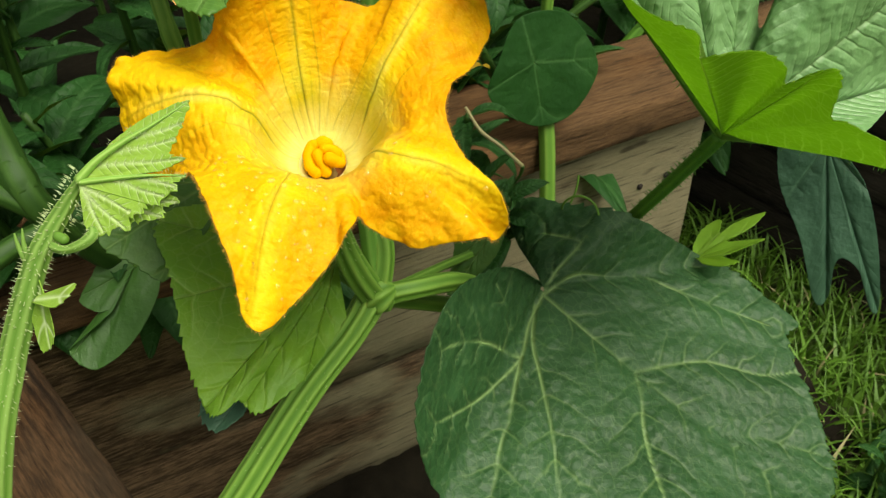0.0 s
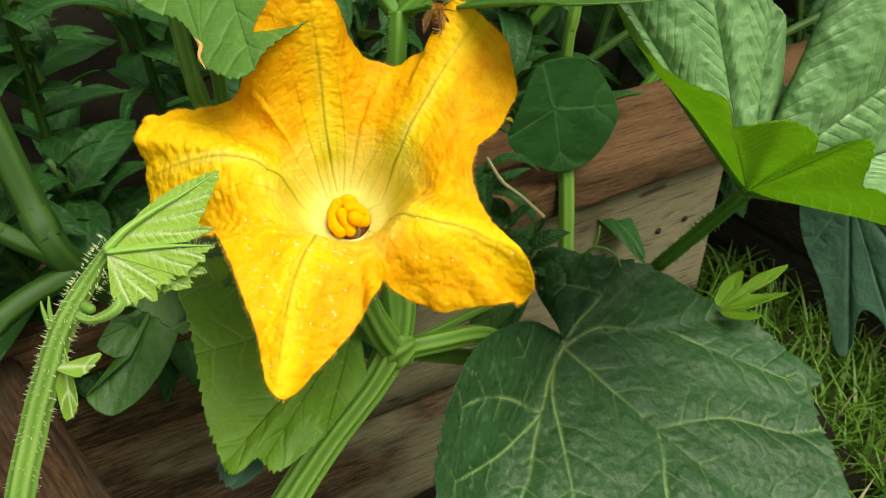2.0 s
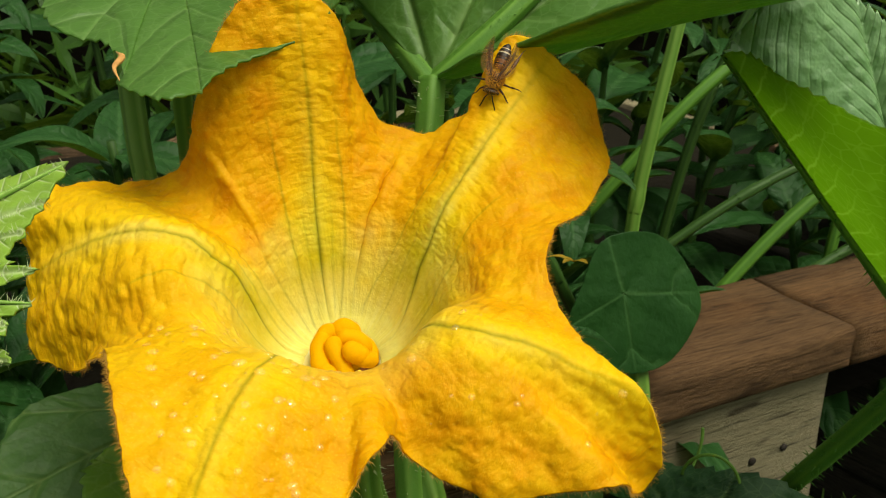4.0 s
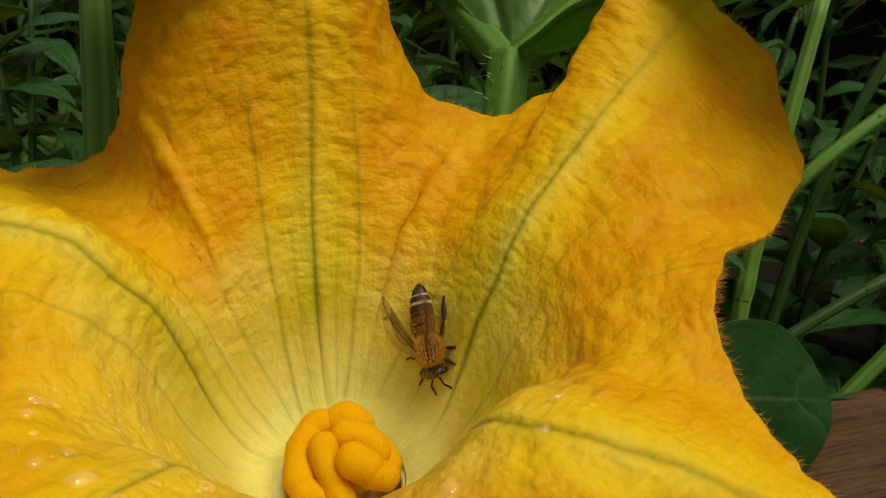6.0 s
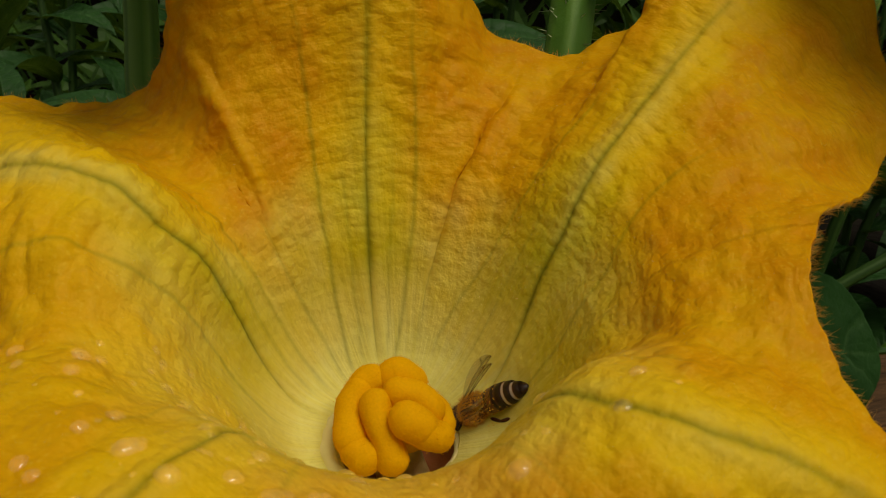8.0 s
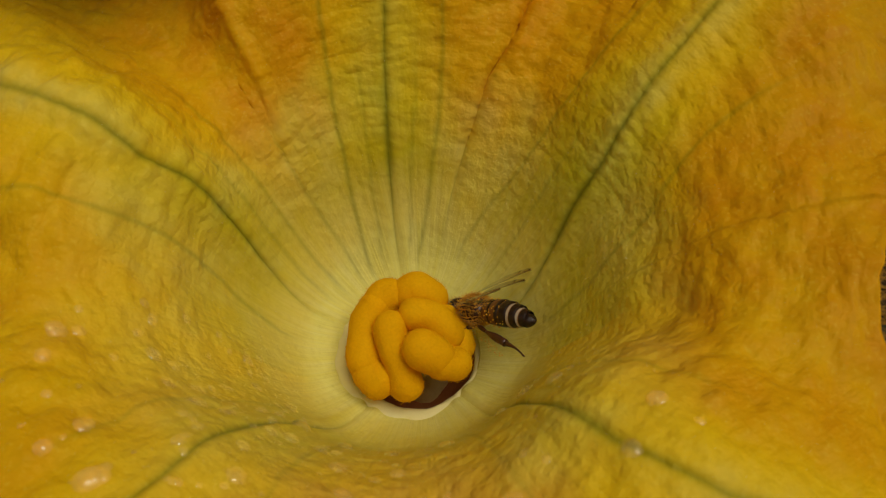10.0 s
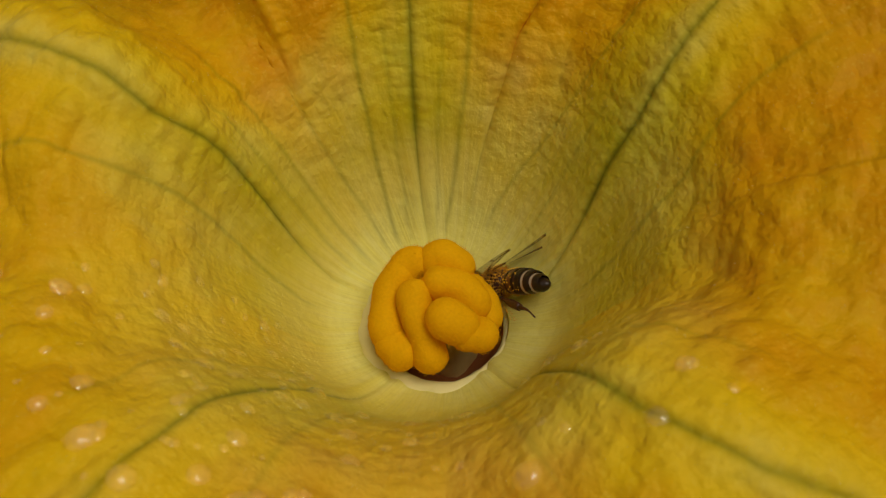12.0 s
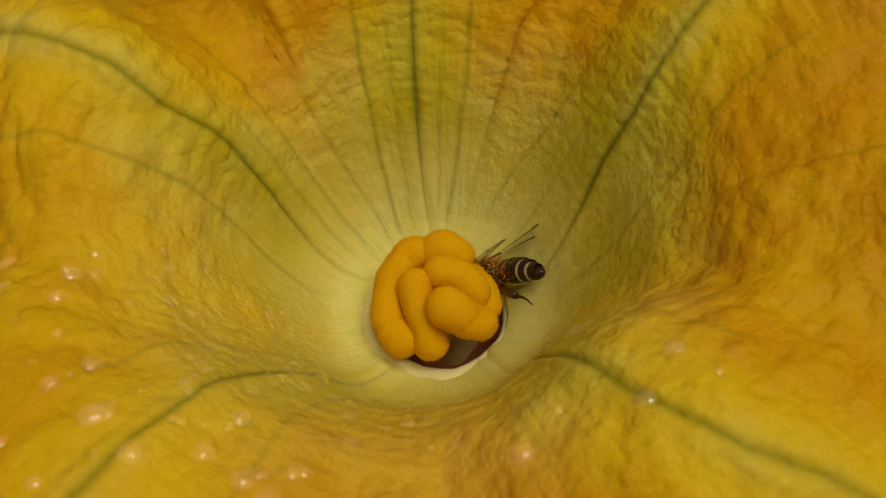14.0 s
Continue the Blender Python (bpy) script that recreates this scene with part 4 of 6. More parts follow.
for k, (radius, run) in enumerate(LOBES):
    pts = [tuple(CENTRE + (ACROSS * a + AXIS * h + BACK * c) / 1000) for a, h, c in run]
    lobe = part("anther_lobe", blob("anther_lobe", pts, radius / 1000, seed=40 + k), ANTHER, flower, "swollen orange pollen-covered anther lobe")
    skin = np.array([v.co for v in lobe.data.vertices])
    pick = np.random.choice(len(skin), 420)
    away = np.array([v.normal for v in lobe.data.vertices])[pick] + np.random.normal(size=(420, 3)) * 0.5
    part("pollen", bristles("pollen", skin[pick] + np.random.normal(size=(420, 3)) * 0.00008, away, 0.00013, 0.00006), ANTHER, lobe, "loose pollen grains", "stuff")
pts = [tuple(CENTRE + (ACROSS * a + AXIS * h + BACK * c) / 1000) for a, h, c in ((-0.4, 5.0, 3.9), (-0.4, 6.6, 4.1))]
part("anther_core", blob("anther_core", pts, 0.0031, seed=60), ANTHER, flower, "pollen-covered middle of the stamens")

# calyx and stalk under the flower
part("calyx", ring_sheet("calyx", [(8.6, -1.0), (10.0, -1.6), (9.4, -6), (7.4, -13), (5.2, -20), (3.6, -24)], 0.2, 90), STEM, flower, "green calyx cup")
foot = in_flower(0, 0.01, -20)
NODE = np.array([-0.025, 0.253, 0.517])
stalk = [tuple(foot), tuple(foot * 0.66 + NODE * 0.34 + (-0.004, 0.002, 0)), tuple(foot * 0.3 + NODE * 0.7 + (-0.003, 0, 0)), tuple(NODE)]
part("stalk", tube("stalk", stalk, (0.0040, 0.0042, 0.0050, 0.0055), 40, 12, 7, 0.30), STEM, flower, "ridged green flower stalk")
stem_bristles(flower, stalk, 0.0046, 160, 0.0012)


def water_drop():
    bm = bmesh.new()
    bmesh.ops.create_uvsphere(bm, u_segments=16, v_segments=10, radius=1.0)
    for v in bm.verts:
        v.co.z = v.co.z * (0.72 if v.co.z > 0 else 0.12)
    mesh = bpy.data.meshes.new("water_drop")
    bm.to_mesh(mesh)
    bm.free()
    mesh.polygons.foreach_set("use_smooth", np.ones(len(mesh.polygons), bool))
    return mesh


def water_drops():
    rng = np.random.default_rng(11)
    mesh = water_drop()
    phi = corolla_grid()[0] % 360
    made = 0
    while made < 300:
        i, j = rng.integers(0, COLUMNS), rng.integers(int(STATIONS * 0.22), STATIONS - 12)
        if not 203 < phi[i] < 345 or rng.random() > (1.0 if phi[i] < 285 else 0.16):
            continue
        n = Vector(NORMAL[i, j])
        ob = part("water_drop", mesh, DROP)
        size = 0.00034 + 0.00072 * rng.random() ** 1.7
        turn = n.to_track_quat("Z", "Y").to_matrix().to_4x4()
        ob.matrix_basis = Matrix.Translation(Vector(PLACE[i, j]) + n * 0.00004) @ turn @ Matrix.Diagonal((size, size * rng.uniform(0.8, 1.1), size, 1))
        ob.visible_shadow = False
        tagged(ob, "clear water drop lying on the yellow petal", "water drop", "water drops on the petals")
        made += 1


water_drops()


# ---- squash leaves and stems ----
DARK_JOINT, FORKING, LEFT_FORKING = (0.0475, 0.2925, 0.4806), (0.0866, 0.2599, 0.4635), (0.0355, 0.2599, 0.4736)
leaf("squash_leaf", "large dark green squash leaf with pale veins", (0.047, 0.296, 0.482),
     [(0.057, 0.316, 0.474), (0.043, 0.337, 0.468), (0.035, 0.352, 0.474), (0.042, 0.358, 0.486), (0.062, 0.343, 0.495), (0.088, 0.326, 0.503), (0.131, 0.331, 0.472), (0.150, 0.321, 0.463), (0.173, 0.301, 0.454), (0.166, 0.291, 0.453), (0.169, 0.262, 0.446),
      (0.172, 0.240, 0.441), (0.170, 0.222, 0.437), (0.145, 0.184, 0.435), (0.102, 0.167, 0.440), (0.064, 0.166, 0.447), (0.030, 0.176, 0.455), (0.001, 0.195, 0.463), (-0.008, 0.201, 0.492), (-0.006, 0.217, 0.513), (0.005, 0.243, 0.526), (0.021, 0.266, 0.520), (0.033, 0.278, 0.509), (0.043, 0.286, 0.494)],
     (0.17, 0.31, 0.54, 0.65, 0.735, 0.79, 0.90), LEAF_DARK,
     [(0.049, 0.297, 0.474), (0.032, 0.296, 0.468), (0.008, 0.280, 0.486), tuple(NODE + (0, 0.004, -0.004))], 0.0038, teeth=0.0019, tooth=0.0075, wave=0.004, pucker=0.0026, seed=2, steps=56, gap=0.015, fine=0.9, veins=(
         (DARK_JOINT, (0.0668, 0.2762, 0.4724), FORKING, (0.1033, 0.2468, 0.4573), (0.1216, 0.2361, 0.4488), (0.150, 0.214, 0.440)),
         (FORKING, (0.1015, 0.2654, 0.4617), (0.1207, 0.2708, 0.4589), (0.1338, 0.2704, 0.4557), (0.1496, 0.2692, 0.4517), (0.168, 0.274, 0.449)),
         (FORKING, (0.0879, 0.2469, 0.4606), (0.0877, 0.2279, 0.4574), (0.094, 0.180, 0.444)),
         ((0.1216, 0.2361, 0.4488), (0.140, 0.238, 0.446), (0.168, 0.234, 0.440)),
         (DARK_JOINT, (0.0641, 0.3047, 0.4824), (0.0814, 0.3106, 0.4763), (0.0989, 0.3149, 0.4717), (0.1173, 0.3239, 0.4699), (0.134, 0.327, 0.469)),
         ((0.0989, 0.3149, 0.4717), (0.125, 0.305, 0.467), (0.160, 0.297, 0.456)),
         (DARK_JOINT, (0.0543, 0.3022, 0.4867), (0.0667, 0.3146, 0.4939), (0.0688, 0.3237, 0.4966), (0.0681, 0.3335, 0.4972)),
         ((0.0667, 0.3146, 0.4939), (0.0586, 0.3227, 0.4914), (0.0502, 0.3297, 0.4871), (0.0400, 0.3342, 0.4802)),
         ((0.0433, 0.2867, 0.4792), (0.0413, 0.2677, 0.4758), (0.0431, 0.2537, 0.4719), (0.0451, 0.2404, 0.4680), (0.0473, 0.2218, 0.4630), (0.050, 0.170, 0.450)),
         (DARK_JOINT, (0.0401, 0.2762, 0.4774), LEFT_FORKING, (0.0252, 0.2465, 0.4728), (0.0154, 0.2346, 0.4748), (0.0027, 0.2166, 0.4854), (-0.0055, 0.2032, 0.4955)),
         (LEFT_FORKING, (0.0319, 0.2444, 0.4701), (0.0289, 0.2299, 0.4664), (0.0255, 0.2201, 0.4649), (0.018, 0.183, 0.459)),
         (LEFT_FORKING, (0.0278, 0.2584, 0.4795), (0.0199, 0.2518, 0.4912), (0.0114, 0.2437, 0.5011), (0.0035, 0.2317, 0.5102), (-0.0027, 0.2212, 0.5142)),
         ((0.0278, 0.2584, 0.4795), (0.0315, 0.2678, 0.4880), (0.0286, 0.2696, 0.4980), (0.0245, 0.2692, 0.5099))))

leaf("squash_leaf", "small mid-green squash leaf tucked beneath the flower", (0.0300, 0.3245, 0.5035),
     [(0.0302, 0.318, 0.494), (0.0255, 0.3125, 0.486), (0.0150, 0.3060, 0.4773), (0.0039, 0.3015, 0.4719), (0.0045, 0.308, 0.480), (0.0060, 0.3145, 0.4860), (0.0091, 0.3230, 0.4980), (0.020, 0.3255, 0.503)],
     (0.0, 0.40, 0.62, 0.85), LEAF_MID, [(0.0300, 0.3245, 0.5035), (0.020, 0.322, 0.485), (0.0, 0.290, 0.500), tuple(NODE)], 0.002, teeth=0.0008, tooth=0.004, wave=0.0012, pucker=0.001, seed=4, gap=0.006, fine=0.7)

leaf("squash_leaf", "yellowing green squash leaf hanging under the flower", (-0.040, 0.258, 0.532),
     [(-0.066, 0.276, 0.547), (-0.098, 0.262, 0.556), (-0.105, 0.250, 0.553), (-0.099, 0.237, 0.546), (-0.094, 0.225, 0.540), (-0.089, 0.210, 0.532), (-0.084, 0.200, 0.526), (-0.078, 0.191, 0.521), (-0.074, 0.191, 0.520), (-0.069, 0.197, 0.520), (-0.063, 0.194, 0.516), (-0.055, 0.201, 0.516),
      (-0.045, 0.215, 0.517), (-0.036, 0.236, 0.520)],
     (0.12, 0.30, 0.52, 0.72, 0.9), LEAF_YELLOW, [(-0.040, 0.258, 0.532), (-0.032, 0.257, 0.526), tuple(NODE)], 0.003, teeth=0.0012, tooth=0.0042, wave=0.003, pucker=0.0024, seed=5, gap=0.011, fine=0.7)

leaf("squash_leaf", "green squash leaf half hidden behind the hanging leaf", (-0.088, 0.280, 0.556),
     [(-0.085, 0.262, 0.550), (-0.099, 0.238, 0.541), (-0.112, 0.240, 0.546), (-0.124, 0.244, 0.553), (-0.126, 0.262, 0.562), (-0.112, 0.276, 0.563)],
     (0.25, 0.55, 0.8), LEAF_MID, [(-0.088, 0.280, 0.556), (-0.06, 0.275, 0.53), tuple(NODE + (-0.004, 0.006, -0.004))], 0.0025, teeth=0.0009, wave=0.002, seed=6)

leaf("squash_leaf", "bluish green leaf lobe under the yellowing leaf", (-0.064, 0.228, 0.507),
     [(-0.089, 0.218, 0.505), (-0.088, 0.206, 0.503), (-0.084, 0.200, 0.502), (-0.079, 0.199, 0.501), (-0.072, 0.205, 0.503), (-0.064, 0.221, 0.506)],
     (0.2, 0.5, 0.8), LEAF_BLUE, [(-0.064, 0.228, 0.507), (-0.045, 0.235, 0.50), (-0.035, 0.245, 0.503)], 0.002, seed=7)

# the upright leaf: its near lobe shows the lit underside, the rest its upper face
RIGHT_JOINT, RIGHT_TIP = (0.1150, 0.2985, 0.5638), (0.0491, 0.2992, 0.6460)
right_leaf = leaf("squash_leaf", "large bright green squash leaf on a bristly stalk", RIGHT_JOINT,
     [(0.170, 0.300, 0.562), (0.205, 0.335, 0.566), (0.255, 0.362, 0.585), (0.235, 0.350, 0.625), (0.185, 0.330, 0.655), (0.142, 0.322, 0.646), (0.1275, 0.320, 0.600), (0.119, 0.318, 0.630), (0.1005, 0.3136, 0.6420), (0.084, 0.310, 0.657), (0.062, 0.304, 0.662), RIGHT_TIP],
     (0.10, 0.30, 0.48, 0.66, 0.82, 0.98), LEAF_MINT,
     [RIGHT_JOINT, (0.106, 0.320, 0.526), (0.093, 0.343, 0.482), (0.075, 0.365, 0.430)], 0.0034, STEM_RIGHT, hairs=0, teeth=0.0016, tooth=0.005, wave=0.0015, pucker=0.0030, seed=9, gap=0.0055, fine=0.8)
stem_bristles(right_leaf, [RIGHT_JOINT, (0.106, 0.320, 0.526), (0.093, 0.343, 0.482)], 0.0034, 200, 0.0022, 0.00030, STEM_RIGHT)
near_lobe = leaf_blade("near_lobe", RIGHT_JOINT, [RIGHT_TIP, (0.0495, 0.276, 0.6475), (0.0520, 0.261, 0.6455), (0.0575, 0.250, 0.6430), (0.0680, 0.2425, 0.6395), (0.0762, 0.2331, 0.6395), (0.0725, 0.2098, 0.6446), (0.0864, 0.2127, 0.6433), (0.0956, 0.2142, 0.6379), (0.0990, 0.2177, 0.6302), (0.1076, 0.2139, 0.6370), (0.1124, 0.2147, 0.6321), (0.1156, 0.2197, 0.6181), (0.1217, 0.2190, 0.6163), (0.1382, 0.2122, 0.6118), (0.1574, 0.2057, 0.6029), (0.1620, 0.2250, 0.5941)],
     (0.0, 0.37, 0.62, 1.0), teeth=0.0016, tooth=0.005, wave=0.0012, pucker=0.0016, seed=10, gap=0.0075, fine=0.8, steps=40)
thicken(part("near_lobe", near_lobe, LEAF_BRIGHT, right_leaf, "lobe that shows its lit yellow-green underside"), 0.0004)
for run in ([RIGHT_JOINT, (0.095, 0.2985, 0.588), (0.074, 0.299, 0.6145), RIGHT_TIP], [RIGHT_JOINT, (0.1325, 0.2768, 0.5735), (0.1460, 0.2554, 0.5822), (0.1620, 0.2250, 0.5941)]):
    part("rib", tube("rib", run, (0.0024, 0.0015, 0.0010, 0.0004), 14, 12, 5, 0.15), STEM, right_leaf, "bristly main rib under the leaf")
    stem_bristles(right_leaf, run, 0.0010, 130, 0.0026, 0.00032, STEM_RIGHT)

# its unseen upper margin is added, drawn out over the back lobe to shade it
leaf("squash_leaf", "fresh green squash leaf above the flower's rim", (-0.086, 0.305, 0.672),
     [(-0.112, 0.288, 0.668), (-0.098, 0.258, 0.659), (-0.083, 0.250, 0.656), (-0.075, 0.238, 0.653), (-0.074, 0.233, 0.651), (-0.061, 0.226, 0.649), (-0.055, 0.239, 0.652), (-0.045, 0.250, 0.655), (-0.036, 0.256, 0.663), (-0.022, 0.252, 0.678), (-0.008, 0.264, 0.690), (-0.018, 0.292, 0.702), (-0.045, 0.320, 0.700), (-0.078, 0.332, 0.688)],
     (0.12, 0.42, 0.72, 0.9), LEAF_FRESH, [(-0.086, 0.305, 0.672), (-0.100, 0.330, 0.62), (-0.110, 0.36, 0.50), (-0.11, 0.37, 0.38)], 0.003, STEM, teeth=0.0011, tooth=0.005, wave=0.0018, pucker=0.0012, seed=11)

FORK = np.array((-0.0217, 0.2907, 0.6416))
ARMS = (np.array((-0.58, 0.62, 0.53)), np.array((0.74, 0.30, 0.60)))
# its right flap is widened, unseen, above the side lobe to shade it
fork_leaf = leaf("squash_leaf", "bright green squash leaf rising behind the flower on a forked stalk", tuple(FORK),
     [tuple(FORK + ARMS[0] * 0.066), (-0.088, 0.338, 0.704), (-0.052, 0.346, 0.726), (-0.010, 0.340, 0.730), (0.030, 0.324, 0.712), tuple(FORK + ARMS[1] * 0.075), (0.072, 0.292, 0.676), (0.080, 0.262, 0.672), (0.058, 0.240, 0.669), (0.030, 0.236, 0.668), (0.020, 0.250, 0.664)],
     (0.0, 0.2, 0.36, 0.52, 0.72), LEAF_FRESH,
     [tuple(FORK), (-0.0222, 0.284, 0.630), (-0.0245, 0.276, 0.605), (-0.028, 0.268, 0.560), tuple(NODE)], 0.0036, STEM_FORK, hairs=200, teeth=0.0012, wave=0.002, pucker=0.003, sag=-0.004, seed=13)
for arm, far in zip(ARMS, (0.066, 0.075)):
    run = [tuple(FORK - (0, 0, 0.002)), tuple(FORK + arm * far * 0.25 + (0, -0.001, -0.0012)), tuple(FORK + arm * far * 0.6), tuple(FORK + arm * far)]
    part("rib", tube("rib", run, (0.0031, 0.0027, 0.0020, 0.0008), 18, 12, 6, 0.18), STEM_FORK, fork_leaf, "bristly main rib under the leaf")
    stem_bristles(fork_leaf, run, 0.0024, 110, 0.0018, 0.00016, STEM_FORK)

leaf("round_leaf", "round dark green young leaf in front of the rail", (0.055, 0.466, 0.508),
     [(0.027, 0.453, 0.496), (0.033, 0.457, 0.513), (0.043, 0.468, 0.534), (0.064, 0.478, 0.536), (0.081, 0.485, 0.525), (0.096, 0.486, 0.499), (0.092, 0.479, 0.483), (0.079, 0.470, 0.469), (0.061, 0.461, 0.467), (0.047, 0.456, 0.474), (0.035, 0.454, 0.482)],
     (0.0, 0.2, 0.45, 0.72, 1.0), LEAF_ROUND, [(0.057, 0.475, 0.503), (0.063, 0.477, 0.480), (0.067, 0.466, 0.446), (0.069, 0.442, 0.381)], 0.0052, STEM, teeth=0.0003, wave=0.0012, pucker=0.0004, seed=15, closed=True, gap=0.03)

leaf("seedling_leaf", "small pale green lobed leaf against the dark boards", (0.128, 0.331, 0.470),
     [(0.128, 0.337, 0.471), (0.136, 0.350, 0.472), (0.146, 0.356, 0.474), (0.143, 0.344, 0.475), (0.152, 0.349, 0.478), (0.166, 0.351, 0.482), (0.154, 0.341, 0.479), (0.143, 0.335, 0.477), (0.152, 0.331, 0.481), (0.159, 0.328, 0.484), (0.148, 0.325, 0.481), (0.138, 0.323, 0.478), (0.143, 0.314, 0.482), (0.135, 0.313, 0.480), (0.129, 0.322, 0.474)],
     (0.2, 0.4, 0.75), LEAF_SPROUT, [(0.128, 0.331, 0.470), (0.11, 0.335, 0.455), (0.085, 0.345, 0.44)], 0.0014, teeth=0.0012, tooth=0.004, wave=0.001, seed=17)

leaf("drooping_leaf", "drooping blue-green lobed leaf in front of the boards", (0.212, 0.402, 0.492),
     [(0.188, 0.408, 0.486), (0.192, 0.399, 0.465), (0.206, 0.386, 0.438), (0.218, 0.370, 0.404), (0.225, 0.369, 0.407), (0.226, 0.376, 0.431), (0.238, 0.371, 0.426), (0.248, 0.360, 0.404), (0.252, 0.361, 0.408), (0.244, 0.376, 0.446), (0.234, 0.388, 0.473), (0.223, 0.396, 0.487)],
     (0.12, 0.35, 0.7, 0.9), LEAF_BLUE, [(0.212, 0.402, 0.492), (0.215, 0.42, 0.50), (0.235, 0.46, 0.46)], 0.002, teeth=0.0004, wave=0.003, pucker=0.002, seed=19)

leaf("rocket_leaf", "long drooping green salad leaf by the timber", (-0.1528, 0.3223, 0.4727),
     [(-0.1435, 0.3232, 0.4728), (-0.1396, 0.3186, 0.4692), (-0.1404, 0.3086, 0.4631), (-0.1454, 0.2967, 0.4559), (-0.1535, 0.2865, 0.4491), (-0.1620, 0.2808, 0.4454), (-0.1673, 0.2794, 0.4441), (-0.1736, 0.2805, 0.4471), (-0.1780, 0.2840, 0.4520), (-0.1723, 0.2878, 0.4564), (-0.1645, 0.2944, 0.4610), (-0.1590, 0.3010, 0.4640), (-0.1660, 0.2985, 0.4645), (-0.1747, 0.3020, 0.4669), (-0.1745, 0.3051, 0.4698), (-0.1705, 0.3131, 0.4753), (-0.1677, 0.3197, 0.4786), (-0.1599, 0.3249, 0.4777)],
     (0.45, 0.82), LEAF_SALAD, [(-0.1528, 0.3223, 0.4727), (-0.146, 0.334, 0.476), (-0.140, 0.350, 0.455), (-0.135, 0.362, 0.420)], 0.0012, group="salad leaves", teeth=0.0003, wave=0.004, pucker=0.0012, seed=21, gap=0.012)

# the main squash stem below the flower
vine = thing("squash_vine", "thick ridged green squash stem with side shoots", "stem")
part("stem", tube("stem", [tuple(NODE + (0.001, 0.004, 0.002)), (-0.035, 0.242, 0.507), (-0.053, 0.224, 0.491), (-0.076, 0.198, 0.465), (-0.098, 0.175, 0.44), (-0.13, 0.14, 0.40)], (0.0068, 0.0058, 0.0060, 0.0064, 0.0066, 0.0066), 64, 16, 9, 0.20, 0.02), STEM, vine, "ridged main stem")
part("joint", tube("joint", [tuple(NODE + (-0.004, 0, -0.006)), tuple(NODE + (0.001, 0, 0.001)), tuple(NODE + (0.008, 0.002, 0.004))], (0.0058, 0.0075, 0.0045), 40, 10, 8, 0.2, 0.04, True), STEM, vine, "swollen stem joint")
part("shoot", tube("shoot", [tuple(NODE), (-0.009, 0.258, 0.517), (0.008, 0.272, 0.508), (0.022, 0.292, 0.484)], (0.0042, 0.0040, 0.0040, 0.0036), 30, 12, 6, 0.22), STEM, vine)
part("shoot", tube("shoot", [tuple(NODE), (-0.022, 0.262, 0.535), (-0.027, 0.270, 0.555), (-0.026, 0.276, 0.590)], (0.0050, 0.0044, 0.0040, 0.0036), 30, 12, 6, 0.22), STEM, vine)
stem_bristles(vine, [tuple(NODE), (-0.053, 0.224, 0.491), (-0.098, 0.175, 0.44)], 0.0062, 200, 0.0010)
curl = [(0.066 + 0.010 * math.cos(a * 0.9) * (1 - a / 9), 0.326 + 0.004 * a, 0.500 + 0.008 * math.sin(a * 1.1)) for a in np.linspace(0, 6.5, 14)]
part("tendril", tube("tendril", curl, [0.0006] * 14, 8, 5), STEM, vine, "thin curling tendril")

# the young shoot close to the camera
shoot = thing("young_shoot", "hairy pale green young squash shoot with folded leaf", "shoot")
SHOOT = [(-0.118, 0.118, 0.53), (-0.108, 0.134, 0.576), (-0.102, 0.145, 0.597), (-0.097, 0.151, 0.610), (-0.0915, 0.1565, 0.622), (-0.085, 0.162, 0.631), (-0.0785, 0.165, 0.639)]
part("stem", tube("stem", SHOOT, (0.0036, 0.0034, 0.0032, 0.0030, 0.0026, 0.0020, 0.0012), 36, 14, 7, 0.16, 0.02), STEM_DOWNY, shoot)
stem_bristles(shoot, SHOOT, 0.0030, 760, 0.0013, 0.00015)
SHOOT_TOP, SHOOT_UP = np.array((-0.0812, 0.1617, 0.6382)), np.array((0.02, 0.624, 0.781))


def on_shoot(*points):
    """Places in the shoot's own upright plane: millimetres sideways, up and forward from the end of its stem."""
    return [tuple(SHOOT_TOP + (np.array((1, 0.03, 0)) * u + SHOOT_UP * v + np.array((0.02, -0.78, 0.62)) * w) / 1000) for u, v, w in points]


def folded_leaf(margin, veins, label=""):
    joint, *edge = on_shoot(*margin)
    mesh = leaf_blade("folded_leaf", joint, edge, (0.3, 0.7), teeth=0.0010, tooth=0.0021, wave=0.0005, pucker=0.0011, seed=23, gap=0.0021, fine=0.62, steps=30, veins=[on_shoot(*v) for v in veins])
    thicken(part("folded_leaf", mesh, LEAF_YOUNG, shoot, label), 0.0003)
    for vein in veins:
        path = on_shoot(*vein)
        stem_bristles(shoot, path, 0.0002, 50, 0.0010, 0.00006)
    for p in edge[:-1]:
        stem_bristles(shoot, [p, tuple(np.array(p) * 0.9 + np.array(joint) * 0.1)], 0.0003, 14, 0.0011, 0.00005)


MIDRIB = ((1.5, 0.8, 0), (6.2, 5.6, 0.3), (12.4, 9.9, 0), (18.6, 13.6, -0.6), (25.8, 18.4, -1.5))
LOWER_RIB = ((1.8, 0.4, 0.2), (9.9, 1.2, 0.8), (18.0, 1.7, 0.6), (26.2, 1.6, 0))
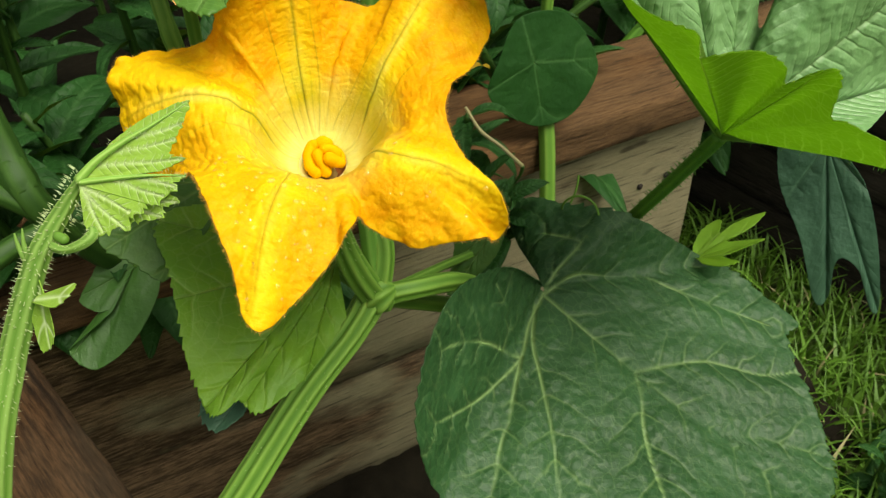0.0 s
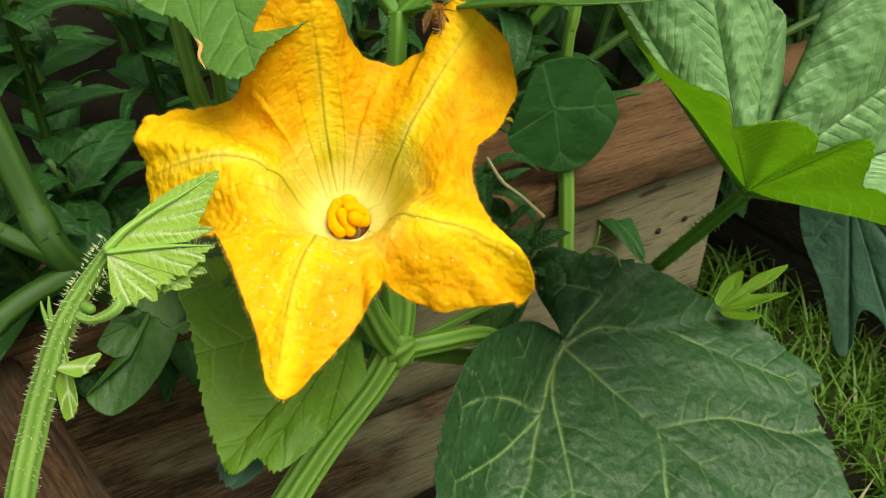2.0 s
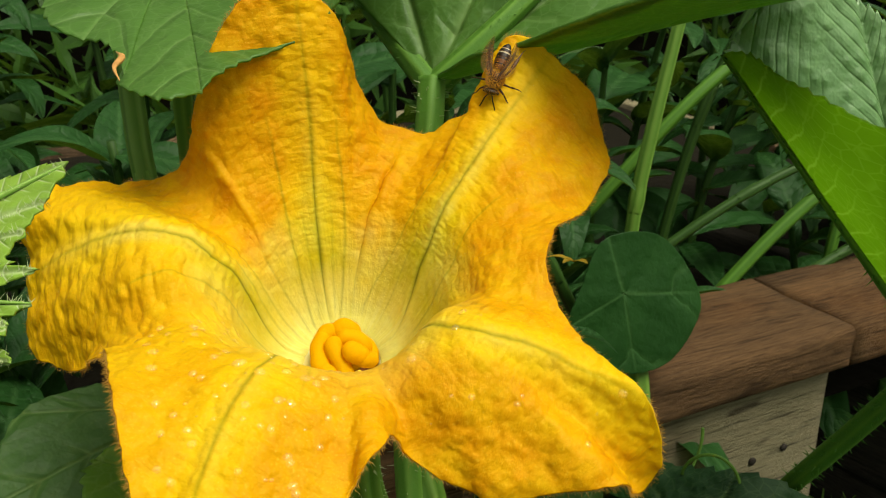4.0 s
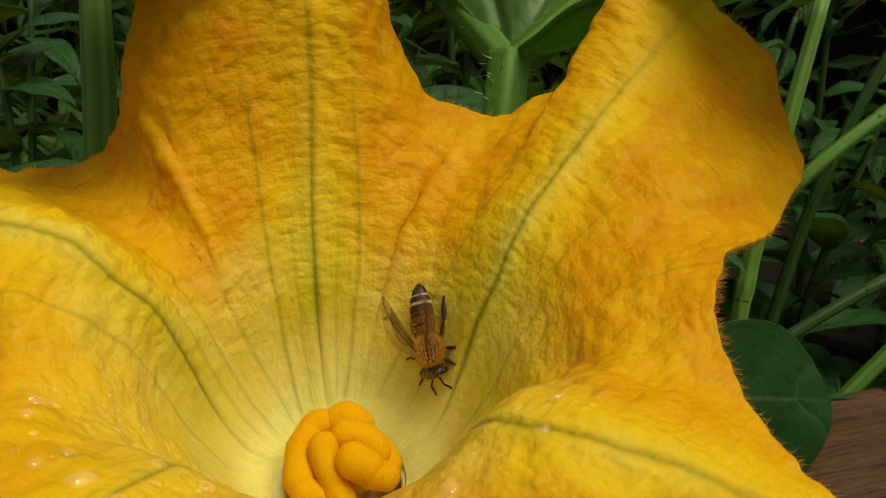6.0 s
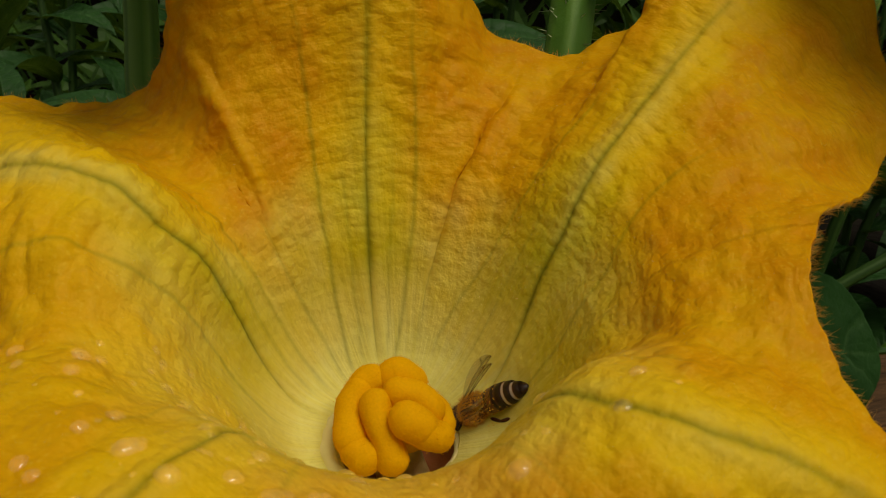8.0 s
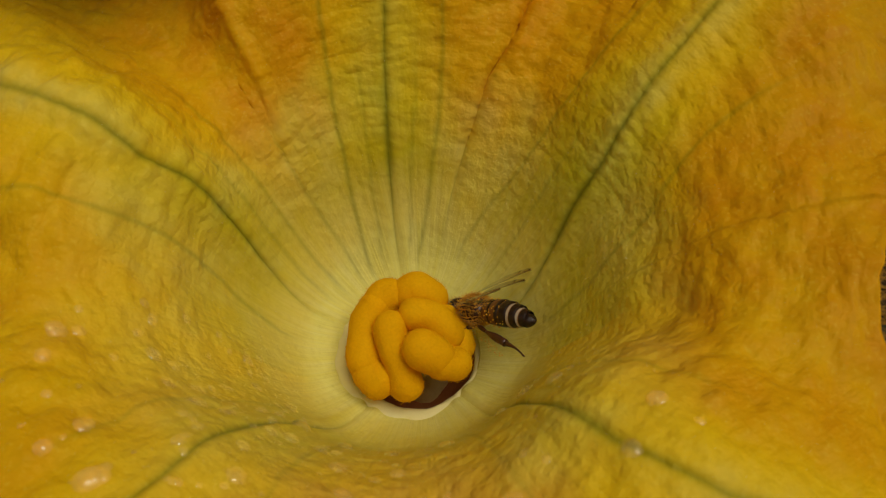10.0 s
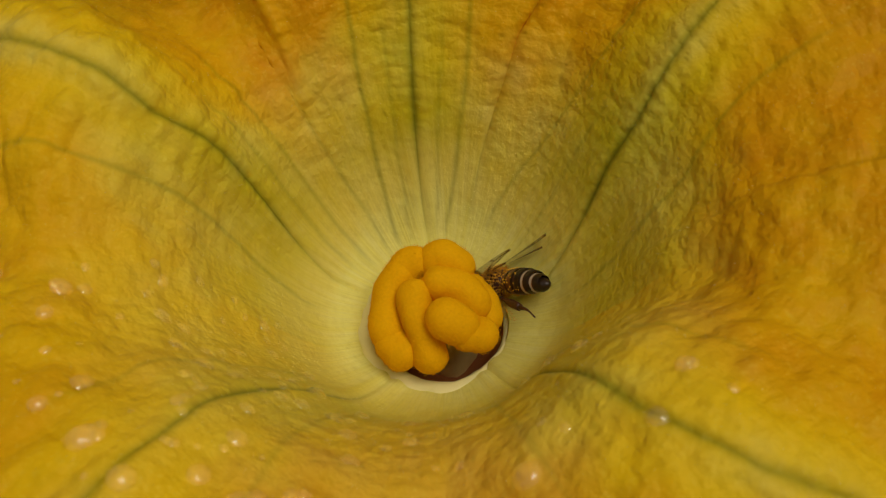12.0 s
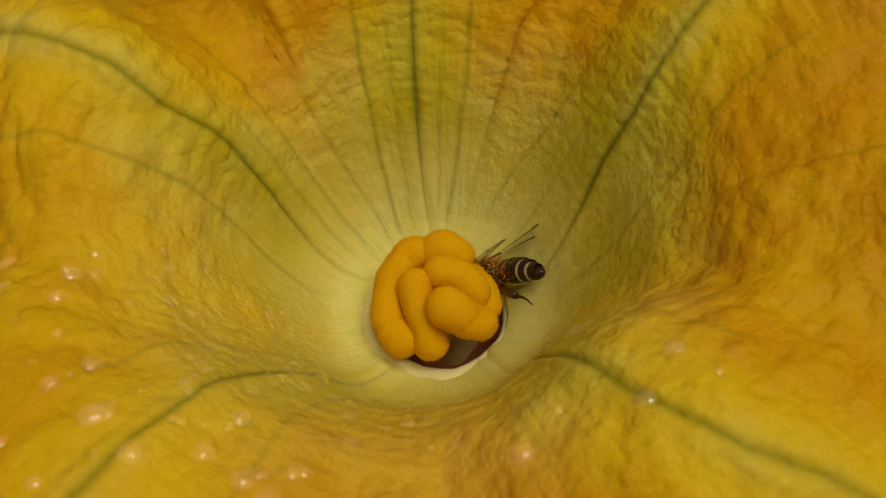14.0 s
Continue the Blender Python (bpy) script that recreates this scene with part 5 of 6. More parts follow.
folded_leaf(((1.6, 0.6, -0.2), (9.0, 9.6, -0.6), (13.6, 13.0, -0.8), (18.6, 16.0, -1.2), (25.9, 18.6, -1.5), (25.0, 13.8, -1.0), (23.6, 10.2, -0.6), (22.4, 6.4, -0.2), (25.4, 5.4, -0.4), (22.0, 3.6, 0), (19.8, 2.6, 0.2)),
            (MIDRIB, ((6.2, 4.4, 0.3), (12.4, 4.7, 0.3), (19.0, 4.8, 0.2), (25.2, 5.4, -0.3)), ((9.9, 7.6, 0.2), (16.0, 8.2, 0), (23.0, 9.8, -0.5)), ((14.0, 10.8, 0), (19.0, 11.6, -0.4), (24.8, 13.6, -0.9))), "downy half-opened leaf with pale veins")
folded_leaf(((1.8, 0.3, 0.3), (26.3, 1.6, 0), (23.6, -0.2, 0.4), (24.2, -1.4, 0.4), (21.6, -3.2, 0.7), (19.6, -5.0, 0.9), (17.4, -4.6, 1.0), (16.8, -6.8, 1.1), (14.0, -7.4, 1.2), (13.6, -10.8, 1.0), (11.2, -9.8, 1.2), (9.2, -10.9, 1.1), (6.8, -11.8, 0.9), (5.0, -11.0, 0.8), (3.4, -9.2, 0.6), (3.1, -6.2, 0.4), (3.9, -3.6, 0.3)),
            (LOWER_RIB, ((2.6, -0.6, 0.4), (8.0, -3.2, 1.1), (13.4, -6.4, 1.1)), ((2.8, -1.2, 0.4), (6.6, -5.2, 1.2), (12.4, -10.0, 1.1)), ((3.4, -2.0, 0.4), (5.2, -6.4, 1.0), (7.6, -11.0, 1.0)), ((9.9, 1.0, 0.8), (16.0, -1.6, 0.9), (21.0, -3.0, 0.7)), ((15.0, 1.5, 0.7), (20.0, 0.2, 0.6), (23.8, -0.9, 0.4))), "downy half-opened leaf with pale veins")
folded_leaf(((9.0, -2.0, -1.5), (22.0, -2.6, -1.8), (24.0, -4.2, -1.9), (20.5, -5.6, -1.8), (20.2, -7.8, -1.8), (15.6, -8.6, -1.6), (12.4, -9.0, -1.5)),
            (((10, -2.6, -1.4), (17.0, -3.8, -1.7), (23.6, -4.4, -1.9)), ((10, -3.4, -1.4), (15.0, -6.0, -1.6), (19.8, -7.6, -1.8))))
for run, r in ((MIDRIB, 0.0011), (LOWER_RIB, 0.0008)):
    part("rib", tube("rib", on_shoot(*run), [r * f for f in np.linspace(1, 0.15, len(run))], 12, 8, 4, 0.15), STEM_PALE, shoot, "pale downy leaf rib")
curl = on_shoot((-4.4, -13.6, 1.0), (-0.5, -14.8, 2.0), (3.6, -13.6, 2.4), (5.8, -11.6, 2.0), (5.2, -9.6, 1.2))
part("bud", tube("bud", curl, (0.0012, 0.0010, 0.0012, 0.0013, 0.0007), 16, 9, 5, 0.15, 0.05, True), STEM_DOWNY, shoot, "small curled bud")
stem_bristles(shoot, curl, 0.0010, 130, 0.0009, 0.00007)
part("bud", blob("bud", on_shoot((-2.2, -11.6, 1.6), (-0.6, -12.4, 1.9)), 0.0011, 8, 16, 71), STEM_DOWNY, shoot, "small round hairy bud")
for base, tips in (((-0.0965, 0.152, 0.611), ((-0.0935, 0.1495, 0.6125), (-0.0895, 0.1475, 0.614), (-0.0865, 0.1495, 0.6165), (-0.0905, 0.1510, 0.6135))), ((-0.093, 0.155, 0.619), ((-0.0915, 0.1525, 0.6165), (-0.0905, 0.149, 0.611), (-0.093, 0.1485, 0.608), (-0.0945, 0.152, 0.613)))):
    tips = [tuple(np.array(base) + (np.array(q) - base) * 1.6) for q in tips]
    thicken(part("side_leaf", leaf_blade("side_leaf", base, tips, (0.5,), teeth=0.0007, tooth=0.002, wave=0.0006, pucker=0.0004), LEAF_YOUNG, shoot), 0.0003)
for tip in ((-0.0965, 0.158, 0.627), (-0.0945, 0.1585, 0.628)):
    part("tendril_tip", tube("tendril_tip", [(-0.094, 0.1545, 0.618), tuple(np.array(tip) * 0.6 + np.array((-0.095, 0.1545, 0.618)) * 0.4), tip], (0.0008, 0.0006, 0.0002), 8, 6), STEM_DOWNY, shoot)

husk = tagged(part("dry_husk", tube("dry_husk", [(-0.0755, 0.238, 0.6560), (-0.0728, 0.234, 0.6555), (-0.0722, 0.229, 0.6545), (-0.0695, 0.2245, 0.6530)], (0.0001, 0.0006, 0.0004, 0.0001), 10, 8, 3, 0.3, 0.1), HUSK), "dry orange-brown husk lying on the leaf", "husk")


# ---- plants behind ----
def lance_leaf(name, length, width, bend, fold, wavy, seed):
    """A pointed leaf along x with its base at the origin, folded along the midrib and bending down."""
    n, m = 26, 13
    u, v = np.linspace(0, 1, n), np.linspace(-1, 1, m)
    half = width / 2 * np.clip(np.sin(np.pi * u ** 0.75), 0, 1) ** 0.8 + 0.001
    grid = np.zeros((n, m, 3))
    ang = bend * u
    step = length / (n - 1)
    cx = np.concatenate([[0], np.cumsum(np.cos(ang[:-1]) * step)])
    cz = np.concatenate([[0], np.cumsum(-np.sin(ang[:-1]) * step)])
    y = v[None] * half[:, None]
    grid[..., 0] = cx[:, None]
    grid[..., 1] = y
    grid[..., 2] = cz[:, None] + np.abs(y) * fold + wavy * value_noise(np.stack([np.repeat(u[:, None], m, 1), np.repeat(v[None], n, 0), np.full((n, m), float(seed))], -1), 4.5, seed) * (0.3 + np.abs(v)[None])
    vein = np.exp(-(v[None] * half[:, None] / 0.0008) ** 2)
    return sheet(name, grid, False, vein=vein * 0.6, run=u[:, None] * 9 - np.abs(v)[None] * 1.4, fade=np.full((n, m), 0.5))


LANCES = [lance_leaf("leaf", l, w, b, f, wv, k) for k, (l, w, b, f, wv) in enumerate(((0.085, 0.030, 0.8, 0.25, 0.003), (0.10, 0.040, 1.2, 0.15, 0.005), (0.07, 0.022, 0.5, 0.35, 0.002), (0.095, 0.034, 1.6, 0.2, 0.006)))]


def leafy_plant(label, x, y, z, height, leaves, spread, seed, mat=None, size=1.0, tilt=(0, 0)):
    rng = random.Random(seed)
    plant = thing("leafy_plant", label, "plant", "plants in the bed", (x, y, z))
    top = Vector((tilt[0], tilt[1], height))
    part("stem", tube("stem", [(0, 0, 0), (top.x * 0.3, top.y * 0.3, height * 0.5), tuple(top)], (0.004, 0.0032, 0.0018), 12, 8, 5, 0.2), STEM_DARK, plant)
    for k in range(leaves):
        f = 0.2 + 0.8 * (k + rng.random()) / leaves
        at = Vector((top.x * f * f, top.y * f * f, height * f))
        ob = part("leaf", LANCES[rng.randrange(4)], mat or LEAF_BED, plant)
        s = size * rng.uniform(0.65, 1.2) * (1.1 - 0.4 * f)
        ob.matrix_basis = Matrix.Translation(at) @ pose(0, 0, 0, rng.uniform(-25, 25), rng.uniform(-55, 10) - 10 * spread, k * 137.5 + rng.uniform(-30, 30)) @ Matrix.Scale(s, 4)
    return plant


rng = random.Random(4)
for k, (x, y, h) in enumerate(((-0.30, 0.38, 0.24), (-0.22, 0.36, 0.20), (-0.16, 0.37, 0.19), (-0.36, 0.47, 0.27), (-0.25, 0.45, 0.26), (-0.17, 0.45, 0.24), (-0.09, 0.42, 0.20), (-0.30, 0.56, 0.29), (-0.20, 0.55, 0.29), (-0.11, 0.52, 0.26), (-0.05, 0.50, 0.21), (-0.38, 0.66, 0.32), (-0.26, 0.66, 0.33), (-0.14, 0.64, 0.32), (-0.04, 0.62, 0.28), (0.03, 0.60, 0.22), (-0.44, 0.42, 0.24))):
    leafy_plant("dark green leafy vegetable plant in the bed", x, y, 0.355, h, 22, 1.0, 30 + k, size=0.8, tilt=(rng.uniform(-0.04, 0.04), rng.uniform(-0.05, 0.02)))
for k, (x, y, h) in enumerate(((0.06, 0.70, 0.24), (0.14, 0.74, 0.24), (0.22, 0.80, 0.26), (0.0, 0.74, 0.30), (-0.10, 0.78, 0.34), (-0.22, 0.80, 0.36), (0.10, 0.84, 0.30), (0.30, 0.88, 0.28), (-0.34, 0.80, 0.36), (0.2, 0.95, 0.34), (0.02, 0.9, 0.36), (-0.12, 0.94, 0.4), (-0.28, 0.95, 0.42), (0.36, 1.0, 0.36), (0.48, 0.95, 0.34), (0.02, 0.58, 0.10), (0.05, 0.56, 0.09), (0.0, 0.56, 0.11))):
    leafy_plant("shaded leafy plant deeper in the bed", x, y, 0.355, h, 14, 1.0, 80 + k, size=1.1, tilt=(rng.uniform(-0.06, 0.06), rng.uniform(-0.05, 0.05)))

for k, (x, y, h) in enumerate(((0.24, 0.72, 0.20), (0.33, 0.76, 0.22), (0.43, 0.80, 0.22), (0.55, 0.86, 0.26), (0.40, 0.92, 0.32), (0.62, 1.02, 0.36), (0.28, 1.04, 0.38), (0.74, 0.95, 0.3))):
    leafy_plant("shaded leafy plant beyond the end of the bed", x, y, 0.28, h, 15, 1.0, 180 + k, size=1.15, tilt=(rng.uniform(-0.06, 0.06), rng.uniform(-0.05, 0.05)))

for k, (x, y) in enumerate(((0.345, 0.41), (0.39, 0.46), (0.375, 0.37), (0.42, 0.41))):
    leafy_plant("low bright green weed growing in the lawn", x, y, 0.135, 0.06, 11, 0.8, 230 + k, LEAF_FRESH, 0.5)

# long stalks crossing behind the flower
for k, (pts, r) in enumerate((
    ([(0.075, 0.55, 0.43), (0.070, 0.552, 0.50), (0.078, 0.56, 0.56), (0.10, 0.58, 0.66)], 0.0042),
    ([(0.055, 0.50, 0.44), (0.02, 0.47, 0.52), (-0.02, 0.46, 0.60)], 0.0032),
    ([(0.045, 0.60, 0.50), (0.12, 0.62, 0.58), (0.20, 0.66, 0.63), (0.32, 0.74, 0.68)], 0.004),
    ([(0.06, 0.58, 0.46), (0.15, 0.60, 0.52), (0.26, 0.64, 0.56)], 0.003),
    ([(0.10, 0.66, 0.42), (0.13, 0.66, 0.56), (0.19, 0.67, 0.70)], 0.0034),
    ([(0.10, 0.60, 0.40), (0.20, 0.64, 0.50), (0.33, 0.70, 0.57), (0.45, 0.78, 0.60)], 0.0044),
    ([(0.13, 0.62, 0.40), (0.24, 0.66, 0.46), (0.36, 0.72, 0.49)], 0.0036),
    ([(0.22, 0.66, 0.36), (0.24, 0.68, 0.50), (0.29, 0.72, 0.66)], 0.0038),
    ([(0.30, 0.70, 0.34), (0.28, 0.71, 0.48), (0.24, 0.73, 0.62)], 0.0030),
    ([(-0.08, 0.30, 0.45), (-0.088, 0.292, 0.56), (-0.097, 0.292, 0.611), (-0.103, 0.303, 0.638), (-0.110, 0.32, 0.69)], 0.0030),
    ([(-0.168, 0.385, 0.40), (-0.165, 0.318, 0.486), (-0.172, 0.294, 0.532), (-0.184, 0.305, 0.556), (-0.199, 0.321, 0.601), (-0.22, 0.35, 0.66)], 0.0066),
    ([(-0.170, 0.293, 0.528), (-0.185, 0.290, 0.542), (-0.202, 0.289, 0.552), (-0.24, 0.29, 0.56)], 0.0042),
    ([(-0.168, 0.293, 0.522), (-0.185, 0.275, 0.520), (-0.202, 0.253, 0.511), (-0.23, 0.22, 0.49)], 0.0048),
)):
    stalk_thing = thing("plant_stalk", "smooth green plant stalk crossing the bed", "stalk", "stalks behind the flower")
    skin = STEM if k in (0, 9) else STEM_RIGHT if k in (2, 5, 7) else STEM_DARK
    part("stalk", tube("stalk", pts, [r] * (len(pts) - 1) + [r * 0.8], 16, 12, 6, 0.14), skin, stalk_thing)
    bend = spline(pts, 21)
    part("joint", tube("joint", [tuple(bend[9]), tuple(bend[10]), tuple(bend[11])], (r * 1.0, r * 1.12, r * 0.97), 16, 6, 6, 0.12, 0.02), skin, stalk_thing, "slightly swollen stalk joint")

def hedge():
    """A dense dark hedge far behind the bed, leaf by leaf."""
    r = np.random.default_rng(8)
    n = 9000
    x, z = r.uniform(-2.6, 2.2, n), r.uniform(0.1, 1.5, n)
    y = 1.75 + 0.18 * np.sin(x * 3.1) + 0.25 * r.random(n) - 0.12 * np.sin(z * 7 + x)
    a, l = r.normal(size=(n, 3)), r.uniform(0.03, 0.075, n)
    a /= np.linalg.norm(a, axis=1)[:, None]
    b = np.cross(a, r.normal(size=(n, 3)))
    b /= np.linalg.norm(b, axis=1)[:, None]
    c = np.stack([x, y, z], 1)
    tip, side, mid = a * l[:, None], b * l[:, None] * 0.24, np.cross(a, b) * l[:, None] * 0.08
    verts = np.stack([c - tip, c + side, c + tip, c - side, c + mid], 1).reshape(-1, 3)
    o = np.arange(n)[:, None] * 5
    tris = np.concatenate([o + np.array(t)[None] for t in ((0, 1, 4), (1, 2, 4), (2, 3, 4), (3, 0, 4))])
    mesh = bpy.data.meshes.new("hedge")
    mesh.from_pydata(verts.tolist(), [], tris.tolist())
    return mesh


tagged(part("hedge", hedge(), LEAF_MID), "dense dark green hedge far behind the bed", "hedge", kind="stuff")
# a plain dark sheet stands in for the shade between the hedge's leaves
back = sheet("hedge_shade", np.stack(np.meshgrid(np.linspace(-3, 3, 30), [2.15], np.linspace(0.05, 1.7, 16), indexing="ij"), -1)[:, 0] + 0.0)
tagged(part("backdrop", back, SOIL_AND_SHADE), "dark sheet standing in for shade inside the hedge", "backdrop", kind="structure")

# leaves and a broken stalk between the flower and the rail
for k, (x, y, z, h) in enumerate(((0.010, 0.372, 0.478, 0.055), (0.018, 0.356, 0.462, 0.045), (0.030, 0.352, 0.452, 0.045))):
    leafy_plant("small dark leafy shoot beside the squash flower", x, y, z, h, 9, 0.6, 140 + k, LEAF_ROUND, 0.42, (0.004, -0.006))
broken = thing("broken_stalk", "thin pale dry stalk snapped at its end", "stalk")
part("stalk", tube("stalk", [(0.012, 0.356, 0.543), (0.019, 0.348, 0.535), (0.029, 0.343, 0.529), (0.039, 0.337, 0.522)], (0.0007, 0.0009, 0.0009, 0.0010), 10, 8, 3, 0.1, 0.03), STRAW, broken)
part("snapped_end", tube("snapped_end", [(0.039, 0.337, 0.522), (0.0385, 0.3375, 0.518), (0.036, 0.338, 0.512)], (0.0010, 0.0008, 0.0004), 10, 6), STEM_DARK, broken, "withered end that hangs down")

dead = thing("withered_flower", "small withered yellow flower behind the petals", "flower", at=(0.018, 0.329, 0.579))
for a in (190, 240, 295):
    ob = part("petal", LANCES[2].copy(), WITHERED, dead)
    ob.matrix_basis = pose(0, 0, 0, 0, -30, a) @ Matrix.Scale(0.12, 4)


# ---- the honeybee ----
def stripe_material():
    m, nodes, links, bsdf = material("banded_abdomen")
    band = attribute(nodes, "band")
    where = coordinates(nodes, links)
    grain = noise_of(nodes, links, where, 2500, 3)
    body = ramp(nodes, links, band, (0.0, (0.010, 0.004, 0.002)), (0.40, (0.018, 0.006, 0.003)), (0.55, (0.17, 0.058, 0.012)), (0.68, (0.27, 0.10, 0.02)), (0.95, (0.58, 0.47, 0.32)))
    body = mix(nodes, links, calc(nodes, links, "MULTIPLY", grain, 0.4), body, (0.05, 0.022, 0.008))
    links.new(body, bsdf.inputs["Base Color"])
    bsdf.inputs["Roughness"].default_value = 0.42
    bsdf.inputs["Specular IOR Level"].default_value = 0.35
    bump(nodes, links, grain, 0.4, 0.0002, bsdf)
    return m


def wing_material():
    m, nodes, links, bsdf = material("clear_wing")
    veins = attribute(nodes, "vein")
    body = mix(nodes, links, veins, (0.24, 0.11, 0.03), (0.04, 0.016, 0.006))
    links.new(body, bsdf.inputs["Base Color"])
    bsdf.inputs["Roughness"].default_value = 0.18
    clear = nodes.new("ShaderNodeBsdfTransparent")
    both = nodes.new("ShaderNodeMixShader")
    links.new(calc(nodes, links, "MULTIPLY_ADD", veins, 0.5), both.inputs[0])
    both.inputs[0].links[0].from_node.inputs[2].default_value = 0.42
    links.new(clear.outputs[0], both.inputs[1])
    links.new(bsdf.outputs[0], both.inputs[2])
    links.new(both.outputs[0], nodes["Material Output"].inputs["Surface"])
    return m


BEE_BAND, BEE_WING = stripe_material(), wing_material()
BEE_BROWN = plain_material("brown_chitin", (0.060, 0.020, 0.007), 0.35, 0.4, 1800.0, 0.0001)
BEE_DARK = plain_material("dark_chitin", (0.018, 0.008, 0.004), 0.3, 0.4, 1800.0, 0.0001)
BEE_FUR = plain_material("tawny_bee_fur", (0.70, 0.36, 0.04), 0.7, 0.3, 900.0, 0.0001, 0.2)
POLLEN = plain_material("pollen_grains", (0.90, 0.46, 0.02), 0.8, 0.2, 900.0, 0.0001)


def egg(name, a, b, radii, seg=24, **extra):
    """A rounded body between two points on the x axis, through the given radii in millimetres."""
    n = 40
    u = np.linspace(0, 1, n)
    r = np.interp(u, np.linspace(0, 1, len(radii)), radii)
    k = np.array([0.25, 0.5, 0.25])
    for _ in range(6):
        r[1:-1] = np.convolve(r, k, "valid")
    r = r * np.sqrt(np.clip(1 - (2 * u - 1) ** 8, 0, 1))
    g = np.linspace(0, 2 * np.pi, seg, endpoint=False)
    grid = np.zeros((seg, n, 3))
    grid[..., 0] = (a + (b - a) * u)[None]
    grid[..., 1] = np.cos(g)[:, None] * r[None]
    grid[..., 2] = np.sin(g)[:, None] * r[None] * 0.9
    return grid / 1000, u


def bee_body():
    bee = thing("honeybee", "brown-banded honeybee dusted with yellow pollen", "bee")
    # the abdomen: overlapping rings, pale at their rear edges
    edges = (-1.9, -3.1, -4.2, -5.3, -6.3, -7.4)
    sizes = ((1.30, 1.72, 1.84), (1.76, 1.90, 1.90), (1.82, 1.88, 1.78), (1.70, 1.70, 1.50), (1.42, 1.28, 1.00), (1.04, 0.84, 0.42))
    for k, x in enumerate(edges):
        far = x - (1.45 if k < 5 else 1.1)
        u = np.linspace(0, 1, 12)
        r = np.interp(u, (0, 0.5, 1), sizes[k])
        r[-1] *= 0.93
        if k == 5:
            r = r * np.sqrt(np.clip(1 - u ** 4, 0.0, 1))
        g = np.linspace(0, 2 * np.pi, 28, endpoint=False)
        grid = np.zeros((28, 12, 3))
        grid[..., 0] = (x + (far - x) * u)[None]
        r = r * 0.82
        grid[..., 1] = np.cos(g)[:, None] * r[None]
        grid[..., 2] = np.sin(g)[:, None] * r[None] * 0.9 - 0.02 * (x + 1.9) ** 2
        pale = (np.clip(1.5 - np.abs(u - 0.36) / 0.17, 0, 1) * (0.0, 0.0, 0.45, 1.0, 0.95, 0.0)[k])[None] + ((0.62, 0.56)[k] if k < 2 else 0.0) * (u[None] < 0.78)
        part("abdomen_ring", sheet("abdomen_ring", grid / 1000, True, band=np.repeat(np.clip(pale, 0, 1), 28, 0)), BEE_BAND, bee)
    grid, _ = egg("thorax", -1.9, 1.9, (0.8, 1.45, 1.72, 1.68, 1.4, 0.9))
    thorax = part("thorax", sheet("thorax", grid, True), BEE_BROWN, bee, "furry brown thorax dusted with pollen")
    pts = grid.reshape(-1, 3)
    pick = np.random.choice(len(pts), 2600)
    away = pts[pick] / np.linalg.norm(pts[pick], axis=1)[:, None] + np.random.normal(size=(2600, 3)) * 0.35
    part("fur", bristles("fur", pts[pick], away, 0.00060, 0.000032), BEE_FUR, thorax, "short tawny fur", "stuff")
    dust, faces = [], []
    for _ in range(620):
        p = pts[random.randrange(len(pts))] + np.random.normal(size=3) * 0.00022
        if p[2] < -0.0006 or p[1] < -0.0012 and random.random() < 0.7:
            continue
        o, s = len(dust), random.uniform(0.00005, 0.00010)
        dust += [tuple(p + np.array(q) * s) for q in ((1, 0, 0), (-1, 0, 0), (0, 1, 0), (0, -1, 0), (0, 0, 1), (0, 0, -1))]
        faces += [(o + a, o + b, o + c) for a, b, c in ((0, 2, 4), (2, 1, 4), (1, 3, 4), (3, 0, 4), (2, 0, 5), (1, 2, 5), (3, 1, 5), (0, 3, 5))]
    for _ in range(160):
        x, g = random.uniform(-6.5, -2), random.uniform(0, 6.28)
        r = np.interp(-x, (2, 3.5, 5, 6.5), (1.44, 1.56, 1.48, 1.07)) + 0.04
        p = np.array((x, math.cos(g) * r, math.sin(g) * r * 0.9 - 0.02 * (x + 1.9) ** 2)) / 1000
        o, s = len(dust), random.uniform(0.00005, 0.0001)
        dust += [tuple(p + np.array(q) * s) for q in ((1, 0, 0), (-1, 0, 0), (0, 1, 0), (0, -1, 0), (0, 0, 1), (0, 0, -1))]
        faces += [(o + a, o + b, o + c) for a, b, c in ((0, 2, 4), (2, 1, 4), (1, 3, 4), (3, 0, 4), (2, 0, 5), (1, 2, 5), (3, 1, 5), (0, 3, 5))]
    for _ in range(110):
        f, side = random.random(), random.choice((-1, 1))
        p = np.array((-1.6 - 4.4 * f, side * (2.2 + 1.4 * f), -1.3 - 1.7 * f)) / 1000 + np.random.normal(size=3) * 0.00022
        o, s = len(dust), random.uniform(0.00004, 0.00008)
        dust += [tuple(p + np.array(q) * s) for q in ((1, 0, 0), (-1, 0, 0), (0, 1, 0), (0, -1, 0), (0, 0, 1), (0, 0, -1))]
        faces += [(o + a, o + b, o + c) for a, b, c in ((0, 2, 4), (2, 1, 4), (1, 3, 4), (3, 0, 4), (2, 0, 5), (1, 2, 5), (3, 1, 5), (0, 3, 5))]
    mesh = bpy.data.meshes.new("pollen_dust")
    mesh.from_pydata(dust, [], faces)
    part("pollen_dust", mesh, POLLEN, bee, "yellow pollen grains on the fur", "stuff")
    grid, _ = egg("head", -0.75, 0.75, (0.9, 1.45, 1.55, 1.3, 0.7))
    head = part("head", sheet("head", grid * (1, 1.05, 1.1), True), BEE_DARK, bee, "dark furry head")
